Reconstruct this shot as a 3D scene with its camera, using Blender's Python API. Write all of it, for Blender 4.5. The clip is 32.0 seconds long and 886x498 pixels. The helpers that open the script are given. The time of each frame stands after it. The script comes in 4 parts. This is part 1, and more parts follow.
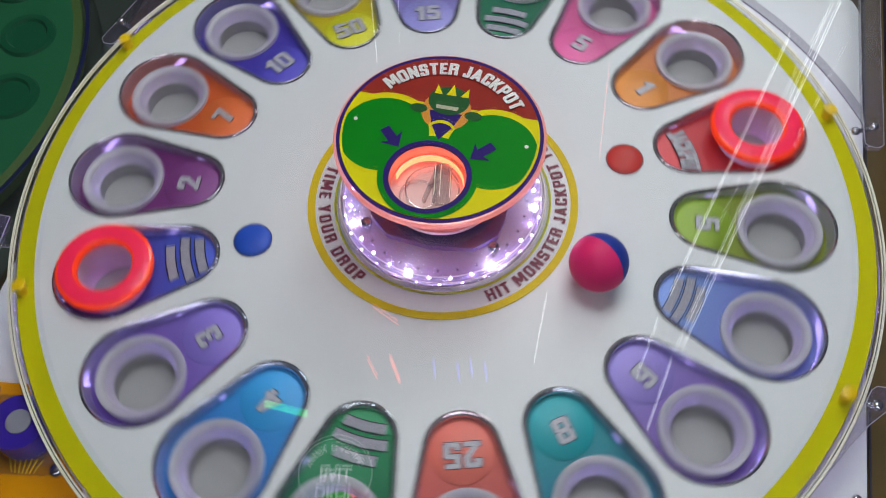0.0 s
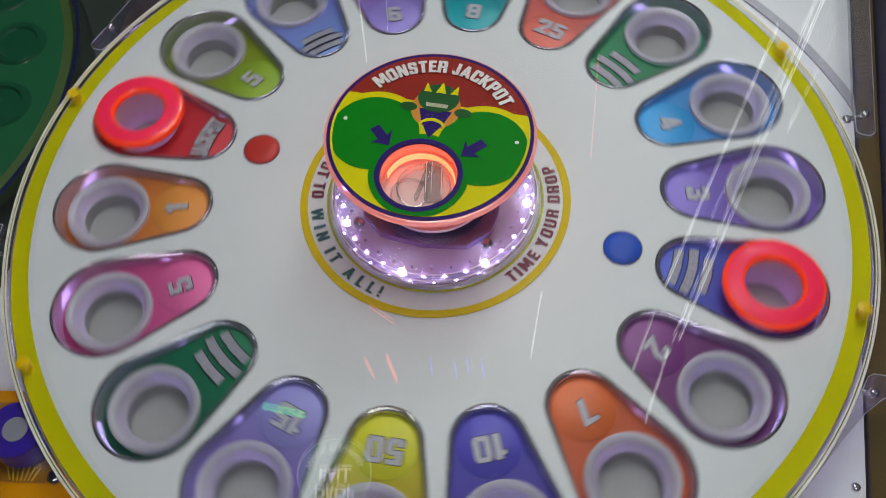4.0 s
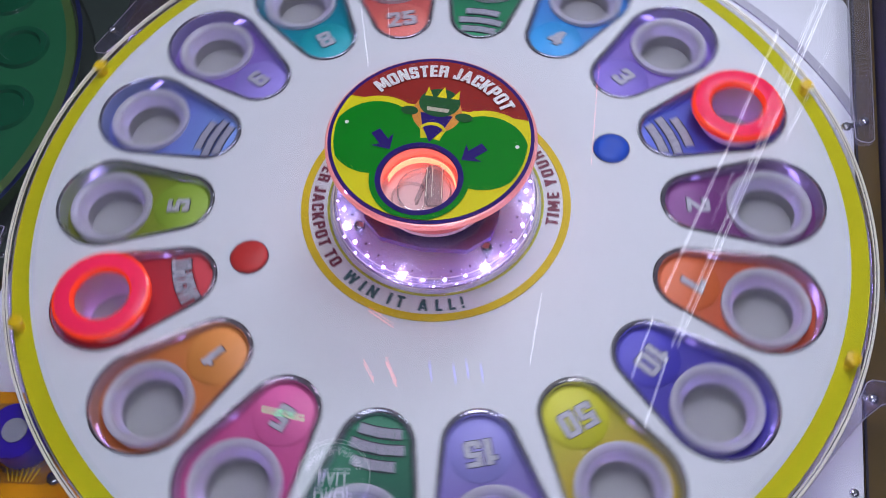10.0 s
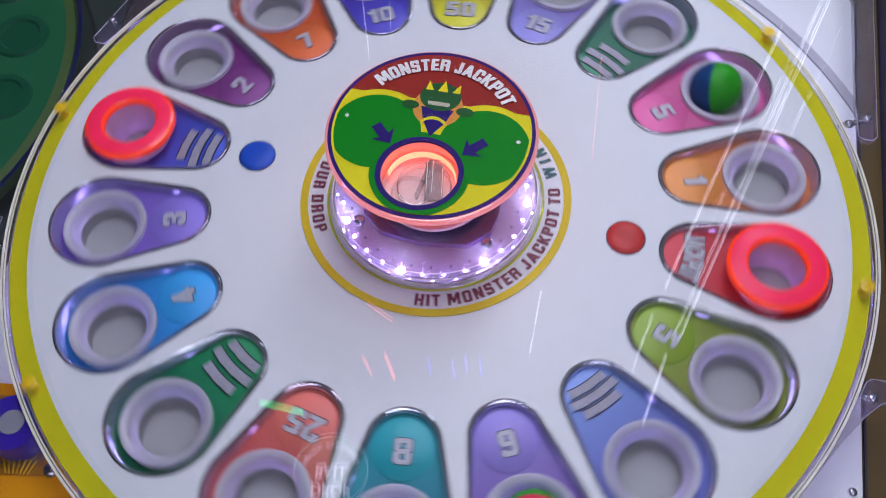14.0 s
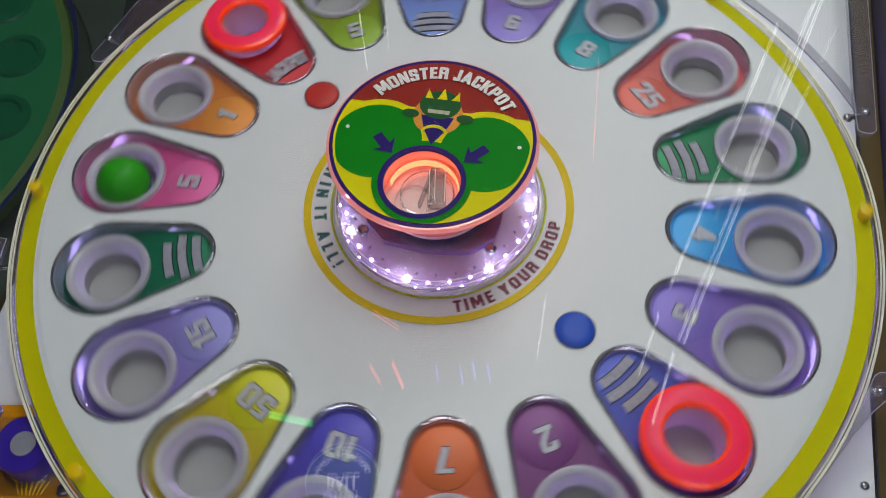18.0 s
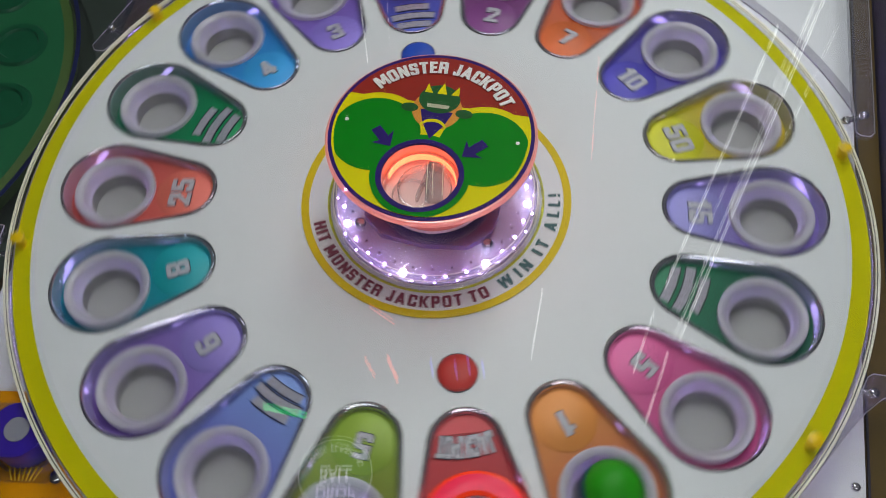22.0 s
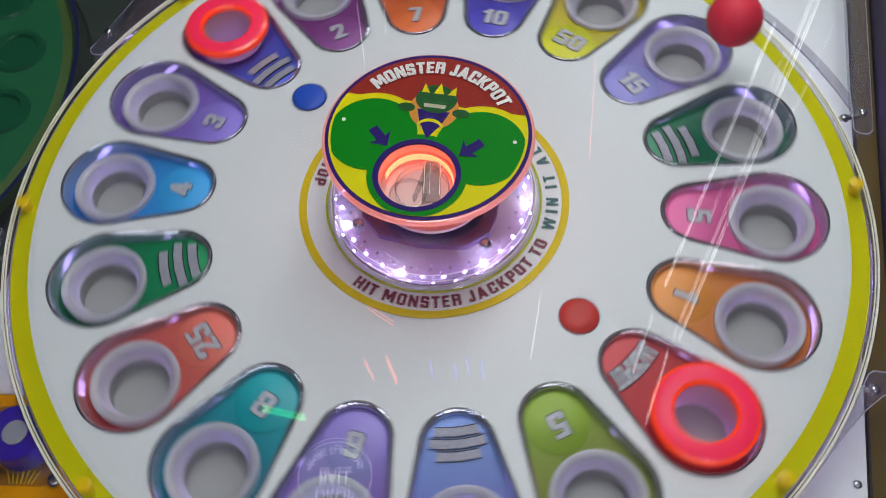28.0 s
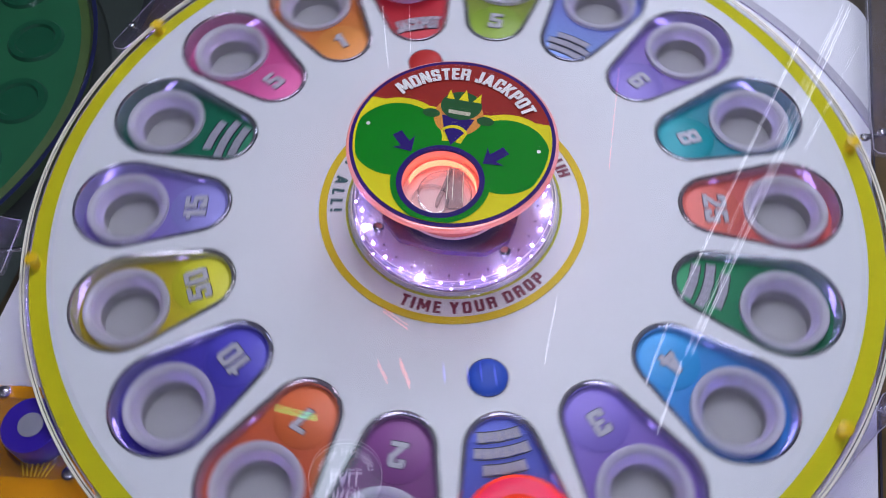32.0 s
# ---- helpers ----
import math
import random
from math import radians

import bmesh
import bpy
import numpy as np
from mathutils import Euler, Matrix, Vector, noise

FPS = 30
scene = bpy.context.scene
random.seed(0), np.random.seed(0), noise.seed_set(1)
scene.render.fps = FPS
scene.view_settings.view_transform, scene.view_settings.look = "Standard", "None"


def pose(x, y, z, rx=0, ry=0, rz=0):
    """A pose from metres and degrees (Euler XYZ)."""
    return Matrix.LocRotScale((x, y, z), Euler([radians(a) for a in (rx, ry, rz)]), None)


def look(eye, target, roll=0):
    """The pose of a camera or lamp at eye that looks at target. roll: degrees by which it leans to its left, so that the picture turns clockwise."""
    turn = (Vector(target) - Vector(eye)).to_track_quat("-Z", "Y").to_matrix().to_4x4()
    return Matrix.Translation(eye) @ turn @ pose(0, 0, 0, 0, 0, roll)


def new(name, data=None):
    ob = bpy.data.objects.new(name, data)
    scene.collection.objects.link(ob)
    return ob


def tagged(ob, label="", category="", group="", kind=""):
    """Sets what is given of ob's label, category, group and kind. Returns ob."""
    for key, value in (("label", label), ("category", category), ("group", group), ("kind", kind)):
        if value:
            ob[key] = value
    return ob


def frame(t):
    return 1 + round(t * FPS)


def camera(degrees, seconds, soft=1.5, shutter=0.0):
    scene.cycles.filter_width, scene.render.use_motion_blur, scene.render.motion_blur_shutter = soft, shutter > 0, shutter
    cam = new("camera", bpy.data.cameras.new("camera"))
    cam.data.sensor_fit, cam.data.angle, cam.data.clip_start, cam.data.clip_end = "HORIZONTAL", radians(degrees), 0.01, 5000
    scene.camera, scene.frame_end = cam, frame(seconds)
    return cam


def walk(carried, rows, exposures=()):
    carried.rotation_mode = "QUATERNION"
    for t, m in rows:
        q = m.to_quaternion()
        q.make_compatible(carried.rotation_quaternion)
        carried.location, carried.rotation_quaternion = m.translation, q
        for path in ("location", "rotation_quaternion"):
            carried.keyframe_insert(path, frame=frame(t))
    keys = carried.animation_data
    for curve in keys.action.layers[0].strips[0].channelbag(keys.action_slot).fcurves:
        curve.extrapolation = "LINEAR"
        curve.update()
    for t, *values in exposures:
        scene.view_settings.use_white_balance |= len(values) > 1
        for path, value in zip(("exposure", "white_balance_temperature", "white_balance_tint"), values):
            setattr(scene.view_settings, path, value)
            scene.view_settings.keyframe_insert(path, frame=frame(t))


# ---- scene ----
from mathutils.geometry import tessellate_polygon

cam = camera(49.85, 32.0, soft=0.5, shutter=0.62)
# the machine's lamps change colour all the time, and the clip's camera follows: white, violet-white, violet, off
TINTS = {"w": (0.02, 6400, 5), "p": (0.06, 5740, 21), "v": (-0.12, 5620, 14), "o": (-0.17, 6600, 3)}
EXPOSURES = [(t, *TINTS[k]) for k, times in (
    ("w", (0, 6.5, 8.5, 19, 21, 23, 28, 30)),
    ("p", (0.5, 1, 1.5, 2, 2.5, 3, 6, 8, 9.5, 10, 14.5, 16.5, 17, 17.5, 18.5, 22.5, 24.5, 25, 25.5, 27.5, 28.5, 29.5, 31.5, 32)),
    ("v", (7, 9, 19.5, 20, 21.5, 23.5, 30.5)),
    ("o", (3.5, 5.5, 7.5, 18, 20.5, 22, 24, 29, 31)),
) for t in times]
EXPOSURES.sort()

walk(cam, [
    (0, pose(0.0285, -0.6240, 0.9302, 30.865, 1.422, 0.448)), (0.5, pose(0.0283, -0.6315, 0.9276, 31.316, 1.438, 0.342)),
    (1, pose(0.0282, -0.6367, 0.9246, 31.646, 1.452, 0.186)), (1.5, pose(0.0334, -0.6399, 0.9221, 31.844, 1.648, 0.247)),
    (2, pose(0.0255, -0.6372, 0.9230, 31.599, 1.301, -0.159)), (2.5, pose(0.0354, -0.6481, 0.9171, 32.156, 1.597, 0.079)),
    (3, pose(0.0347, -0.6313, 0.9267, 30.990, 2.059, -0.782)), (3.5, pose(0.0372, -0.6255, 0.9280, 30.737, 2.119, -0.737)),
    (5.5, pose(0.0274, -0.6232, 0.9329, 30.958, 1.905, -0.492)), (6, pose(0.0269, -0.6231, 0.9294, 31.105, 1.405, 0.368)),
    (6.5, pose(0.0265, -0.6341, 0.9304, 31.653, 1.104, 0.685)), (7, pose(0.0266, -0.6345, 0.9349, 31.567, 1.448, 0.027)),
    (7.5, pose(0.0288, -0.6349, 0.9350, 31.522, 2.051, -0.915)), (8, pose(0.0283, -0.6266, 0.9313, 31.163, 2.288, -1.500)),
    (8.5, pose(0.0337, -0.6213, 0.9306, 30.850, 1.994, -0.558)), (9, pose(0.0325, -0.6223, 0.9309, 30.869, 1.356, 0.517)),
    (9.5, pose(0.0302, -0.6388, 0.9232, 31.840, 1.417, 0.142)), (10, pose(0.0358, -0.6306, 0.9288, 31.280, 1.936, -0.414)),
    (10.5, pose(0.0366, -0.6292, 0.9276, 31.134, 2.137, -0.856)), (11, pose(0.0390, -0.6438, 0.9167, 31.933, 2.416, -1.075)),
    (11.5, pose(0.0325, -0.6508, 0.9099, 32.321, 1.968, -0.917)), (12, pose(0.0329, -0.6371, 0.9199, 31.416, 1.663, -0.418)),
    (12.5, pose(0.0374, -0.6365, 0.9209, 31.345, 1.881, -0.278)), (13, pose(0.0324, -0.6453, 0.9157, 31.914, 1.674, -0.370)),
    (13.5, pose(0.0319, -0.6394, 0.9203, 31.581, 1.554, -0.187)), (14, pose(0.0357, -0.6247, 0.9273, 30.754, 1.662, 0.002)),
    (14.5, pose(0.0317, -0.6426, 0.9169, 31.908, 1.520, -0.126)), (16.5, pose(0.0299, -0.6309, 0.9265, 31.208, 1.381, 0.034)),
    (17, pose(0.0341, -0.6400, 0.9271, 31.667, 1.916, -0.443)), (17.5, pose(0.0317, -0.6323, 0.9332, 31.195, 2.482, -1.444)),
    (18, pose(0.0303, -0.6212, 0.9320, 30.855, 2.604, -1.648)), (18.5, pose(0.0332, -0.6195, 0.9303, 30.948, 1.330, 0.669)),
    (19, pose(0.0315, -0.6175, 0.9312, 30.841, 1.707, 0.103)), (19.5, pose(0.0297, -0.6157, 0.9342, 30.811, 1.325, 0.677)),
    (20, pose(0.0246, -0.6348, 0.9280, 31.816, 1.198, 0.248)), (20.5, pose(0.0319, -0.6220, 0.9307, 30.909, 2.287, -0.973)),
    (21, pose(0.0325, -0.6224, 0.9295, 30.771, 1.825, -0.293)), (21.5, pose(0.0333, -0.6261, 0.9284, 30.843, 1.875, -0.401)),
    (22, pose(0.0336, -0.6280, 0.9301, 30.910, 2.049, -0.741)), (22.5, pose(0.0334, -0.6221, 0.9297, 30.744, 2.309, -1.131)),
    (23, pose(0.0315, -0.6234, 0.9286, 30.935, 1.926, -0.495)), (23.5, pose(0.0301, -0.6230, 0.9277, 31.036, 1.548, 0.168)),
    (24, pose(0.0263, -0.6203, 0.9298, 30.955, 1.490, 0.152)), (24.5, pose(0.0278, -0.6187, 0.9323, 30.924, 1.021, 1.081)),
    (25, pose(0.0337, -0.6227, 0.9337, 31.089, 1.428, 0.683)), (25.5, pose(0.0256, -0.6455, 0.9225, 32.326, 1.345, -0.170)),
    (27.5, pose(0.0289, -0.6469, 0.9170, 32.196, 1.387, -0.062)), (28, pose(0.0376, -0.6348, 0.9236, 31.390, 2.358, -1.028)),
    (28.5, pose(0.0359, -0.6259, 0.9252, 30.784, 2.702, -1.719)), (29, pose(0.0328, -0.6259, 0.9261, 30.767, 2.138, -0.833)),
    (29.5, pose(0.0320, -0.6278, 0.9244, 30.975, 1.755, -0.063)), (30, pose(0.0303, -0.6210, 0.9300, 30.674, 2.188, -0.965)),
    (30.5, pose(0.0310, -0.6221, 0.9293, 31.022, 2.065, -0.787)), (31, pose(0.0303, -0.6172, 0.9306, 30.862, 1.556, 0.101)),
    (31.5, pose(0.0196, -0.6485, 0.9187, 32.558, 0.987, 0.575)), (32, pose(0.0132, -0.6284, 0.9317, 31.305, 1.244, 0.493)),
], EXPOSURES)

# ---------------------------------------------------------------- turning
SPIN = -53.585          # degrees a second, clockwise from above
MACHINE = pose(0, 0, 0, 0, 0, -11.6)   # the cabinet stands a little turned to the camera


def pod_angle(k):
    return 14.186 + (6 - k) * 20.0


# ---------------------------------------------------------------- world and lamps
world = bpy.data.worlds.new("arcade_air")
scene.world = world
world.use_nodes = True
world.node_tree.nodes["Background"].inputs["Color"].default_value = (0.62, 0.66, 0.80, 1)
world.node_tree.nodes["Background"].inputs["Strength"].default_value = 0.10


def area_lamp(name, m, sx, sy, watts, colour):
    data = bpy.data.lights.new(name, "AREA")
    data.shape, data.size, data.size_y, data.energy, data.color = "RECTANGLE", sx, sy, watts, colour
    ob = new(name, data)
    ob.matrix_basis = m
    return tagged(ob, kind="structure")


area_lamp("canopy_lamp", MACHINE @ look((0.08, 0.38, 1.75), (0.03, 0.08, 0)), 1.0, 1.0, 22, (0.98, 0.99, 1.0))
# unseen lamp added behind the wheel to brighten its far right side
area_lamp("rear_fill_lamp", look((0.95, 2.25, 2.2), (0.2, 0.2, 0)), 0.8, 0.8, 28, (0.95, 0.97, 1.0))


# ---------------------------------------------------------------- materials
def rgb(h):
    v = [int(h[i:i + 2], 16) / 255 for i in (0, 2, 4)]
    return tuple(c / 12.92 if c <= 0.04045 else ((c + 0.055) / 1.055) ** 2.4 for c in v) + (1,)


def mat(name, colour, rough=0.4, metal=0.0, vary=0.06, scale=30.0, bump=0.0, fine=300.0, coat=0.0, glow=None, power=0.0, clear=0.0, spec=0.5, lets=0.0, fade=None):
    """A surface with two scales of variation: broad stains in the colour, fine grain in gloss and relief."""
    m = bpy.data.materials.new(name)
    m.use_nodes = True
    nt = m.node_tree
    b = nt.nodes["Principled BSDF"]
    col = rgb(colour) if isinstance(colour, str) else (*colour, 1)
    tex = nt.nodes.new("ShaderNodeTexCoord")
    broad = nt.nodes.new("ShaderNodeTexNoise")
    broad.inputs["Scale"].default_value, broad.inputs["Detail"].default_value = scale, 5
    nt.links.new(tex.outputs["Object"], broad.inputs["Vector"])
    mix = nt.nodes.new("ShaderNodeMixRGB")
    mix.inputs["Color1"].default_value = tuple(c * (1 - vary) for c in col[:3]) + (1,)
    mix.inputs["Color2"].default_value = tuple(min(1, c * (1 + vary)) for c in col[:3]) + (1,)
    nt.links.new(broad.outputs["Fac"], mix.inputs["Fac"])
    last = mix
    if fade:   # colour that runs along the pod: print on floors, shine-through on number discs
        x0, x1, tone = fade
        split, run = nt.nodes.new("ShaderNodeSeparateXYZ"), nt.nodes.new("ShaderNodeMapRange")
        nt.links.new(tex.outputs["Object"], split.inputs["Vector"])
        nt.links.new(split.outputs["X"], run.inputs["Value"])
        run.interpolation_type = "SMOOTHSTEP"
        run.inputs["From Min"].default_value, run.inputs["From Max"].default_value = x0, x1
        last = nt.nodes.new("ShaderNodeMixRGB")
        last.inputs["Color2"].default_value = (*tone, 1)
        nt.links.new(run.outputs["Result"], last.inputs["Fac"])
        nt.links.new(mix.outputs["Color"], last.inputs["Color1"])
    nt.links.new(last.outputs["Color"], b.inputs["Base Color"])
    grain = nt.nodes.new("ShaderNodeTexNoise")
    grain.inputs["Scale"].default_value, grain.inputs["Detail"].default_value = fine, 3
    nt.links.new(tex.outputs["Object"], grain.inputs["Vector"])
    ramp = nt.nodes.new("ShaderNodeMapRange")
    ramp.inputs["To Min"].default_value, ramp.inputs["To Max"].default_value = max(0.02, rough * 0.8), min(1, rough * 1.2)
    nt.links.new(grain.outputs["Fac"], ramp.inputs["Value"])
    nt.links.new(ramp.outputs["Result"], b.inputs["Roughness"])
    b.inputs["Metallic"].default_value = metal
    b.inputs["Coat Weight"].default_value = coat
    b.inputs["Coat Roughness"].default_value = 0.06
    b.inputs["Specular IOR Level"].default_value = spec
    if bump:
        bn = nt.nodes.new("ShaderNodeBump")
        bn.inputs["Strength"].default_value, bn.inputs["Distance"].default_value = bump, 0.001
        nt.links.new(grain.outputs["Fac"], bn.inputs["Height"])
        nt.links.new(bn.outputs["Normal"], b.inputs["Normal"])
    if glow:
        b.inputs["Emission Color"].default_value = rgb(glow)
        b.inputs["Emission Strength"].default_value = power
    if lets:
        out = nt.nodes["Material Output"]
        milk = nt.nodes.new("ShaderNodeBsdfTranslucent")
        milk.inputs["Color"].default_value = col
        both = nt.nodes.new("ShaderNodeMixShader")
        both.inputs["Fac"].default_value = lets
        nt.links.new(b.outputs["BSDF"], both.inputs[1])
        nt.links.new(milk.outputs["BSDF"], both.inputs[2])
        nt.links.new(both.outputs["Shader"], out.inputs["Surface"])
    if clear:
        out = nt.nodes["Material Output"]
        thin = nt.nodes.new("ShaderNodeBsdfTransparent")
        thin.inputs["Color"].default_value = tuple(0.6 + 0.4 * c for c in col[:3]) + (1,)
        both = nt.nodes.new("ShaderNodeMixShader")
        both.inputs["Fac"].default_value = clear
        nt.links.new(b.outputs["BSDF"], both.inputs[1])
        nt.links.new(thin.outputs["BSDF"], both.inputs[2])
        nt.links.new(both.outputs["Shader"], out.inputs["Surface"])
    return m


def clear_mat(name, tint, gloss=0.12, haze=0.05, rough=0.03, glow=None, power=0.0):
    """Clear plastic: light passes, a share is mirrored, a little is scattered in it."""
    m = bpy.data.materials.new(name)
    m.use_nodes = True
    nt = m.node_tree
    nt.nodes.remove(nt.nodes["Principled BSDF"])
    col = rgb(tint)
    thin, shine, dull = (nt.nodes.new("ShaderNodeBsdf" + k) for k in ("Transparent", "Glossy", "Translucent"))
    thin.inputs["Color"].default_value = tuple(0.75 + 0.25 * c for c in col[:3]) + (1,)
    shine.inputs["Color"].default_value, shine.inputs["Roughness"].default_value = (1, 1, 1, 1), rough
    dull.inputs["Color"].default_value = col
    a, b = nt.nodes.new("ShaderNodeMixShader"), nt.nodes.new("ShaderNodeMixShader")
    a.inputs["Fac"].default_value, b.inputs["Fac"].default_value = haze, gloss
    nt.links.new(thin.outputs[0], a.inputs[1])
    nt.links.new(dull.outputs[0], a.inputs[2])
    nt.links.new(a.outputs[0], b.inputs[1])
    nt.links.new(shine.outputs[0], b.inputs[2])
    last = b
    # emission of its own, standing in for lamplight held in the plastic
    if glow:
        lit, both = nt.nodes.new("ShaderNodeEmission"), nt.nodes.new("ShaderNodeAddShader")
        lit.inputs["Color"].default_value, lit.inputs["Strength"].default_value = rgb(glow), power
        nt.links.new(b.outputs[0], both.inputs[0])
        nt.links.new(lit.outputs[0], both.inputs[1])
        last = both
    nt.links.new(last.outputs[0], nt.nodes["Material Output"].inputs["Surface"])
    return m


WHITE = mat("white_wheel_plastic", "dcdfe2", 0.42, vary=0.025, scale=7, spec=0.40)
# the bonus ring's pink light on this cup is put into its colour
PINKBLEEDCUP = mat("ring_light_bleed_cup", "e2ccd6", 0.35, vary=0.04, scale=40, coat=0.2, lets=0.45)
CUPFLOOR = mat("grey_cup_floor", "a6a5a6", 0.55, vary=0.10, scale=30)
DECK = mat("white_deck_laminate", "e4e6ea", 0.38, vary=0.03, scale=9, bump=0.02)
CUP = mat("milky_cup_plastic", "dedce2", 0.35, vary=0.04, scale=40, coat=0.2, lets=0.45)
# greyer copy of the cup plastic: the missing backlight is put into its colour
CUPRIM = mat("unbacklit_cup_flange", "c2c0c8", 0.34, vary=0.08, scale=40, coat=0.4, lets=0.25)
YELLOW = mat("yellow_band_print", "d6d00c", 0.3, vary=0.06, scale=16, coat=0.3)
TAB = mat("amber_peg_plastic", "fbd400", 0.35, vary=0.06, scale=60, lets=0.15)
RINGGOLD = mat("golden_ring_print", "d6bd08", 0.5, vary=0.08, scale=18, coat=0.05, spec=0.25)
MAROON = mat("maroon_lettering_ink", "701c36", 0.45, vary=0.25, scale=120)
TEALINK = mat("teal_lettering_ink", "235658", 0.45, vary=0.25, scale=120)
DOTBLUE = mat("blue_dot_lens", "2652c0", 0.42, vary=0.12, scale=40, spec=0.3)
DOTRED = mat("red_dot_lens", "c2352f", 0.42, vary=0.10, scale=40, spec=0.3)
SILVER = mat("silver_number_print", "b8b7c1", 0.50, 0.10, vary=0.18, scale=160, spec=0.35)
BARPRINT = mat("dull_silver_bar_print", "a3a1ae", 0.5, 0.10, vary=0.35, scale=300, spec=0.3)
INK = mat("dark_outline_ink", "1a1730", 0.4, vary=0.1)
UNDERLIGHT = mat("lavender_under_light", "e6e0ff", 0.3, glow="c0a8ff", power=20.0)
SOFTEDGE = clear_mat("soft_acrylic_edge", "f2f0f6", 0.2, 0.75, 0.1)
GAP = mat("black_recess_edge", "15131c", 0.25, vary=0.1, coat=0.4)
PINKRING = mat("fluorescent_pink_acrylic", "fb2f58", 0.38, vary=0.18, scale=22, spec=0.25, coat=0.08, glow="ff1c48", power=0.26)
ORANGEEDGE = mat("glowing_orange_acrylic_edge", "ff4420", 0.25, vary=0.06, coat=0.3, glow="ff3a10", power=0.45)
CLEAR = clear_mat("clear_acrylic", "f4f4ee", 0.09, 0.06)
CLEARDIM = clear_mat("frosted_acrylic_edge", "e8e8ec", 0.12, 0.12, 0.08)
# opaque cream paints the shine and yellow reflection of clear acrylic edges
EDGESHINE = mat("painted_edge_shine", "efecd6", 0.25, vary=0.06, scale=40, coat=0.3)
# rim and bowl emit pink themselves, in place of light from the inner lamps
PINKRIM = clear_mat("self_glowing_pink_rim", "f6e2e0", 0.14, 0.50, 0.10, "ff8070", 0.20)
PINKBOWL = clear_mat("self_glowing_pink_bowl", "eebab2", 0.16, 0.50, 0.05, "ff7a6a", 0.11)
REDLED = mat("red_led_strip", "ffb09a", 0.3, glow="ff7448", power=3.8)
VIOLETLED = mat("violet_led", "cbb6ff", 0.2, glow="b99eff", power=70.0)
WHITELED = mat("white_led", "f2eeff", 0.2, glow="d6c6ff", power=170.0)
BOARD = mat("pale_led_board", "aca3ae", 0.4, vary=0.18, scale=80)
COLLAR = mat("dark_smoked_plastic", "2a1e68", 0.35, vary=0.2, scale=20, spec=0.25)
CHROME = mat("polished_steel", "d4d4d8", 0.24, 1.0, vary=0.1, scale=200)
P_RED = mat("brick_red_label_print", "94261a", 0.45, vary=0.06, scale=30, spec=0.10)
P_GREEN = mat("green_label_print", "028008", 0.45, vary=0.06, scale=26, spec=0.08)
P_YELLOW = mat("yellow_label_print", "e2d600", 0.45, vary=0.06, scale=26, spec=0.08)
P_PURPLE = mat("purple_label_print", "271068", 0.45, vary=0.06, scale=30, spec=0.10)
P_WHITE = mat("white_label_print", "eeeae6", 0.35, vary=0.03)
P_ORANGE = mat("orange_label_print", "d98c14", 0.3, vary=0.05)
P_DKGREEN = mat("dark_green_label_print", "0a5016", 0.5, vary=0.6, scale=420, spec=0.2)
BROWN = mat("brown_cabinet_laminate", "3c3016", 0.35, vary=0.3, scale=12, bump=0.05)
VIOLETGREY = mat("violet_grey_side_panel", "46435c", 0.45, vary=0.12, scale=4)
DARK = mat("dark_cabinet_well", "38423b", 0.5, vary=0.3, scale=6)
N_GREEN = mat("dim_green_wheel_plastic", "2a6c46", 0.35, vary=0.15, scale=5, coat=0.3)
N_GREEN2 = mat("deep_green_pod_plastic", "1a5a3c", 0.35, vary=0.15, scale=12, coat=0.3)
N_RIM = mat("dim_olive_band", "46602a", 0.4, vary=0.15, scale=12)
AMBER = mat("amber_button_plate", "e59a06", 0.22, vary=0.10, scale=24, coat=0.5)
AMBERCLEAR = clear_mat("clear_acrylic", "f4f4ee", 0.16, 0.07)
BUTTON = mat("purple_button_plastic", "36209a", 0.32, vary=0.06, coat=0.2)
LETTERGLOW = mat("lit_button_lettering", "ffffff", 0.3, glow="f0f4ff", power=0.40)
LENSGREEN = mat("dark_green_button_lens", "2c6e4a", 0.2, vary=0.1, glow="40c070", power=0.05)
BUTTONTOP = mat("grey_button_cap", "8e8e9a", 0.35, vary=0.15, scale=120)
CARPET = mat("dark_hall_carpet", "23222c", 0.95, vary=0.4, scale=8, bump=0.5)
WALLPAINT = mat("dim_hall_paint", "4a4a58", 0.8, vary=0.1, scale=3)
GLASS = clear_mat("front_window_glass", "ffffff", 0.13, 0.0, 0.0)
# glow of added strips that show only as reflections in the window
WHITEREFLEX = mat("white_streak_reflex", "ffffff", 0.3, glow="ffffff", power=3.0)
CANOPYBAR = mat("bright_canopy_bar", "ffffff", 0.3, glow="f4f2ff", power=95.0)
PINKREFLEX = mat("pink_streak_reflex", "ff9080", 0.3, glow="ff6a58", power=1.9)
GREENREFLEX = mat("green_streak_reflex", "60ffb0", 0.3, glow="10ff60", power=1.9)

POD_COLOURS = ("4a42b4", "c8c61a", "8c88cc", "147450", "d8609c", "da8c3e", "c23a42", "88a42a", "7c98dc",
               "8e7ecb", "189aa4", "d86c5e", "148a54", "389ce0", "8672cc", "4a5ac4", "7c3c80", "d4662e")
POD_TEXT = ("10", "50", "15", "", "5", "1", "JACKPOT", "5", "", "6", "8", "25", "", "4", "3", "", "2", "7")


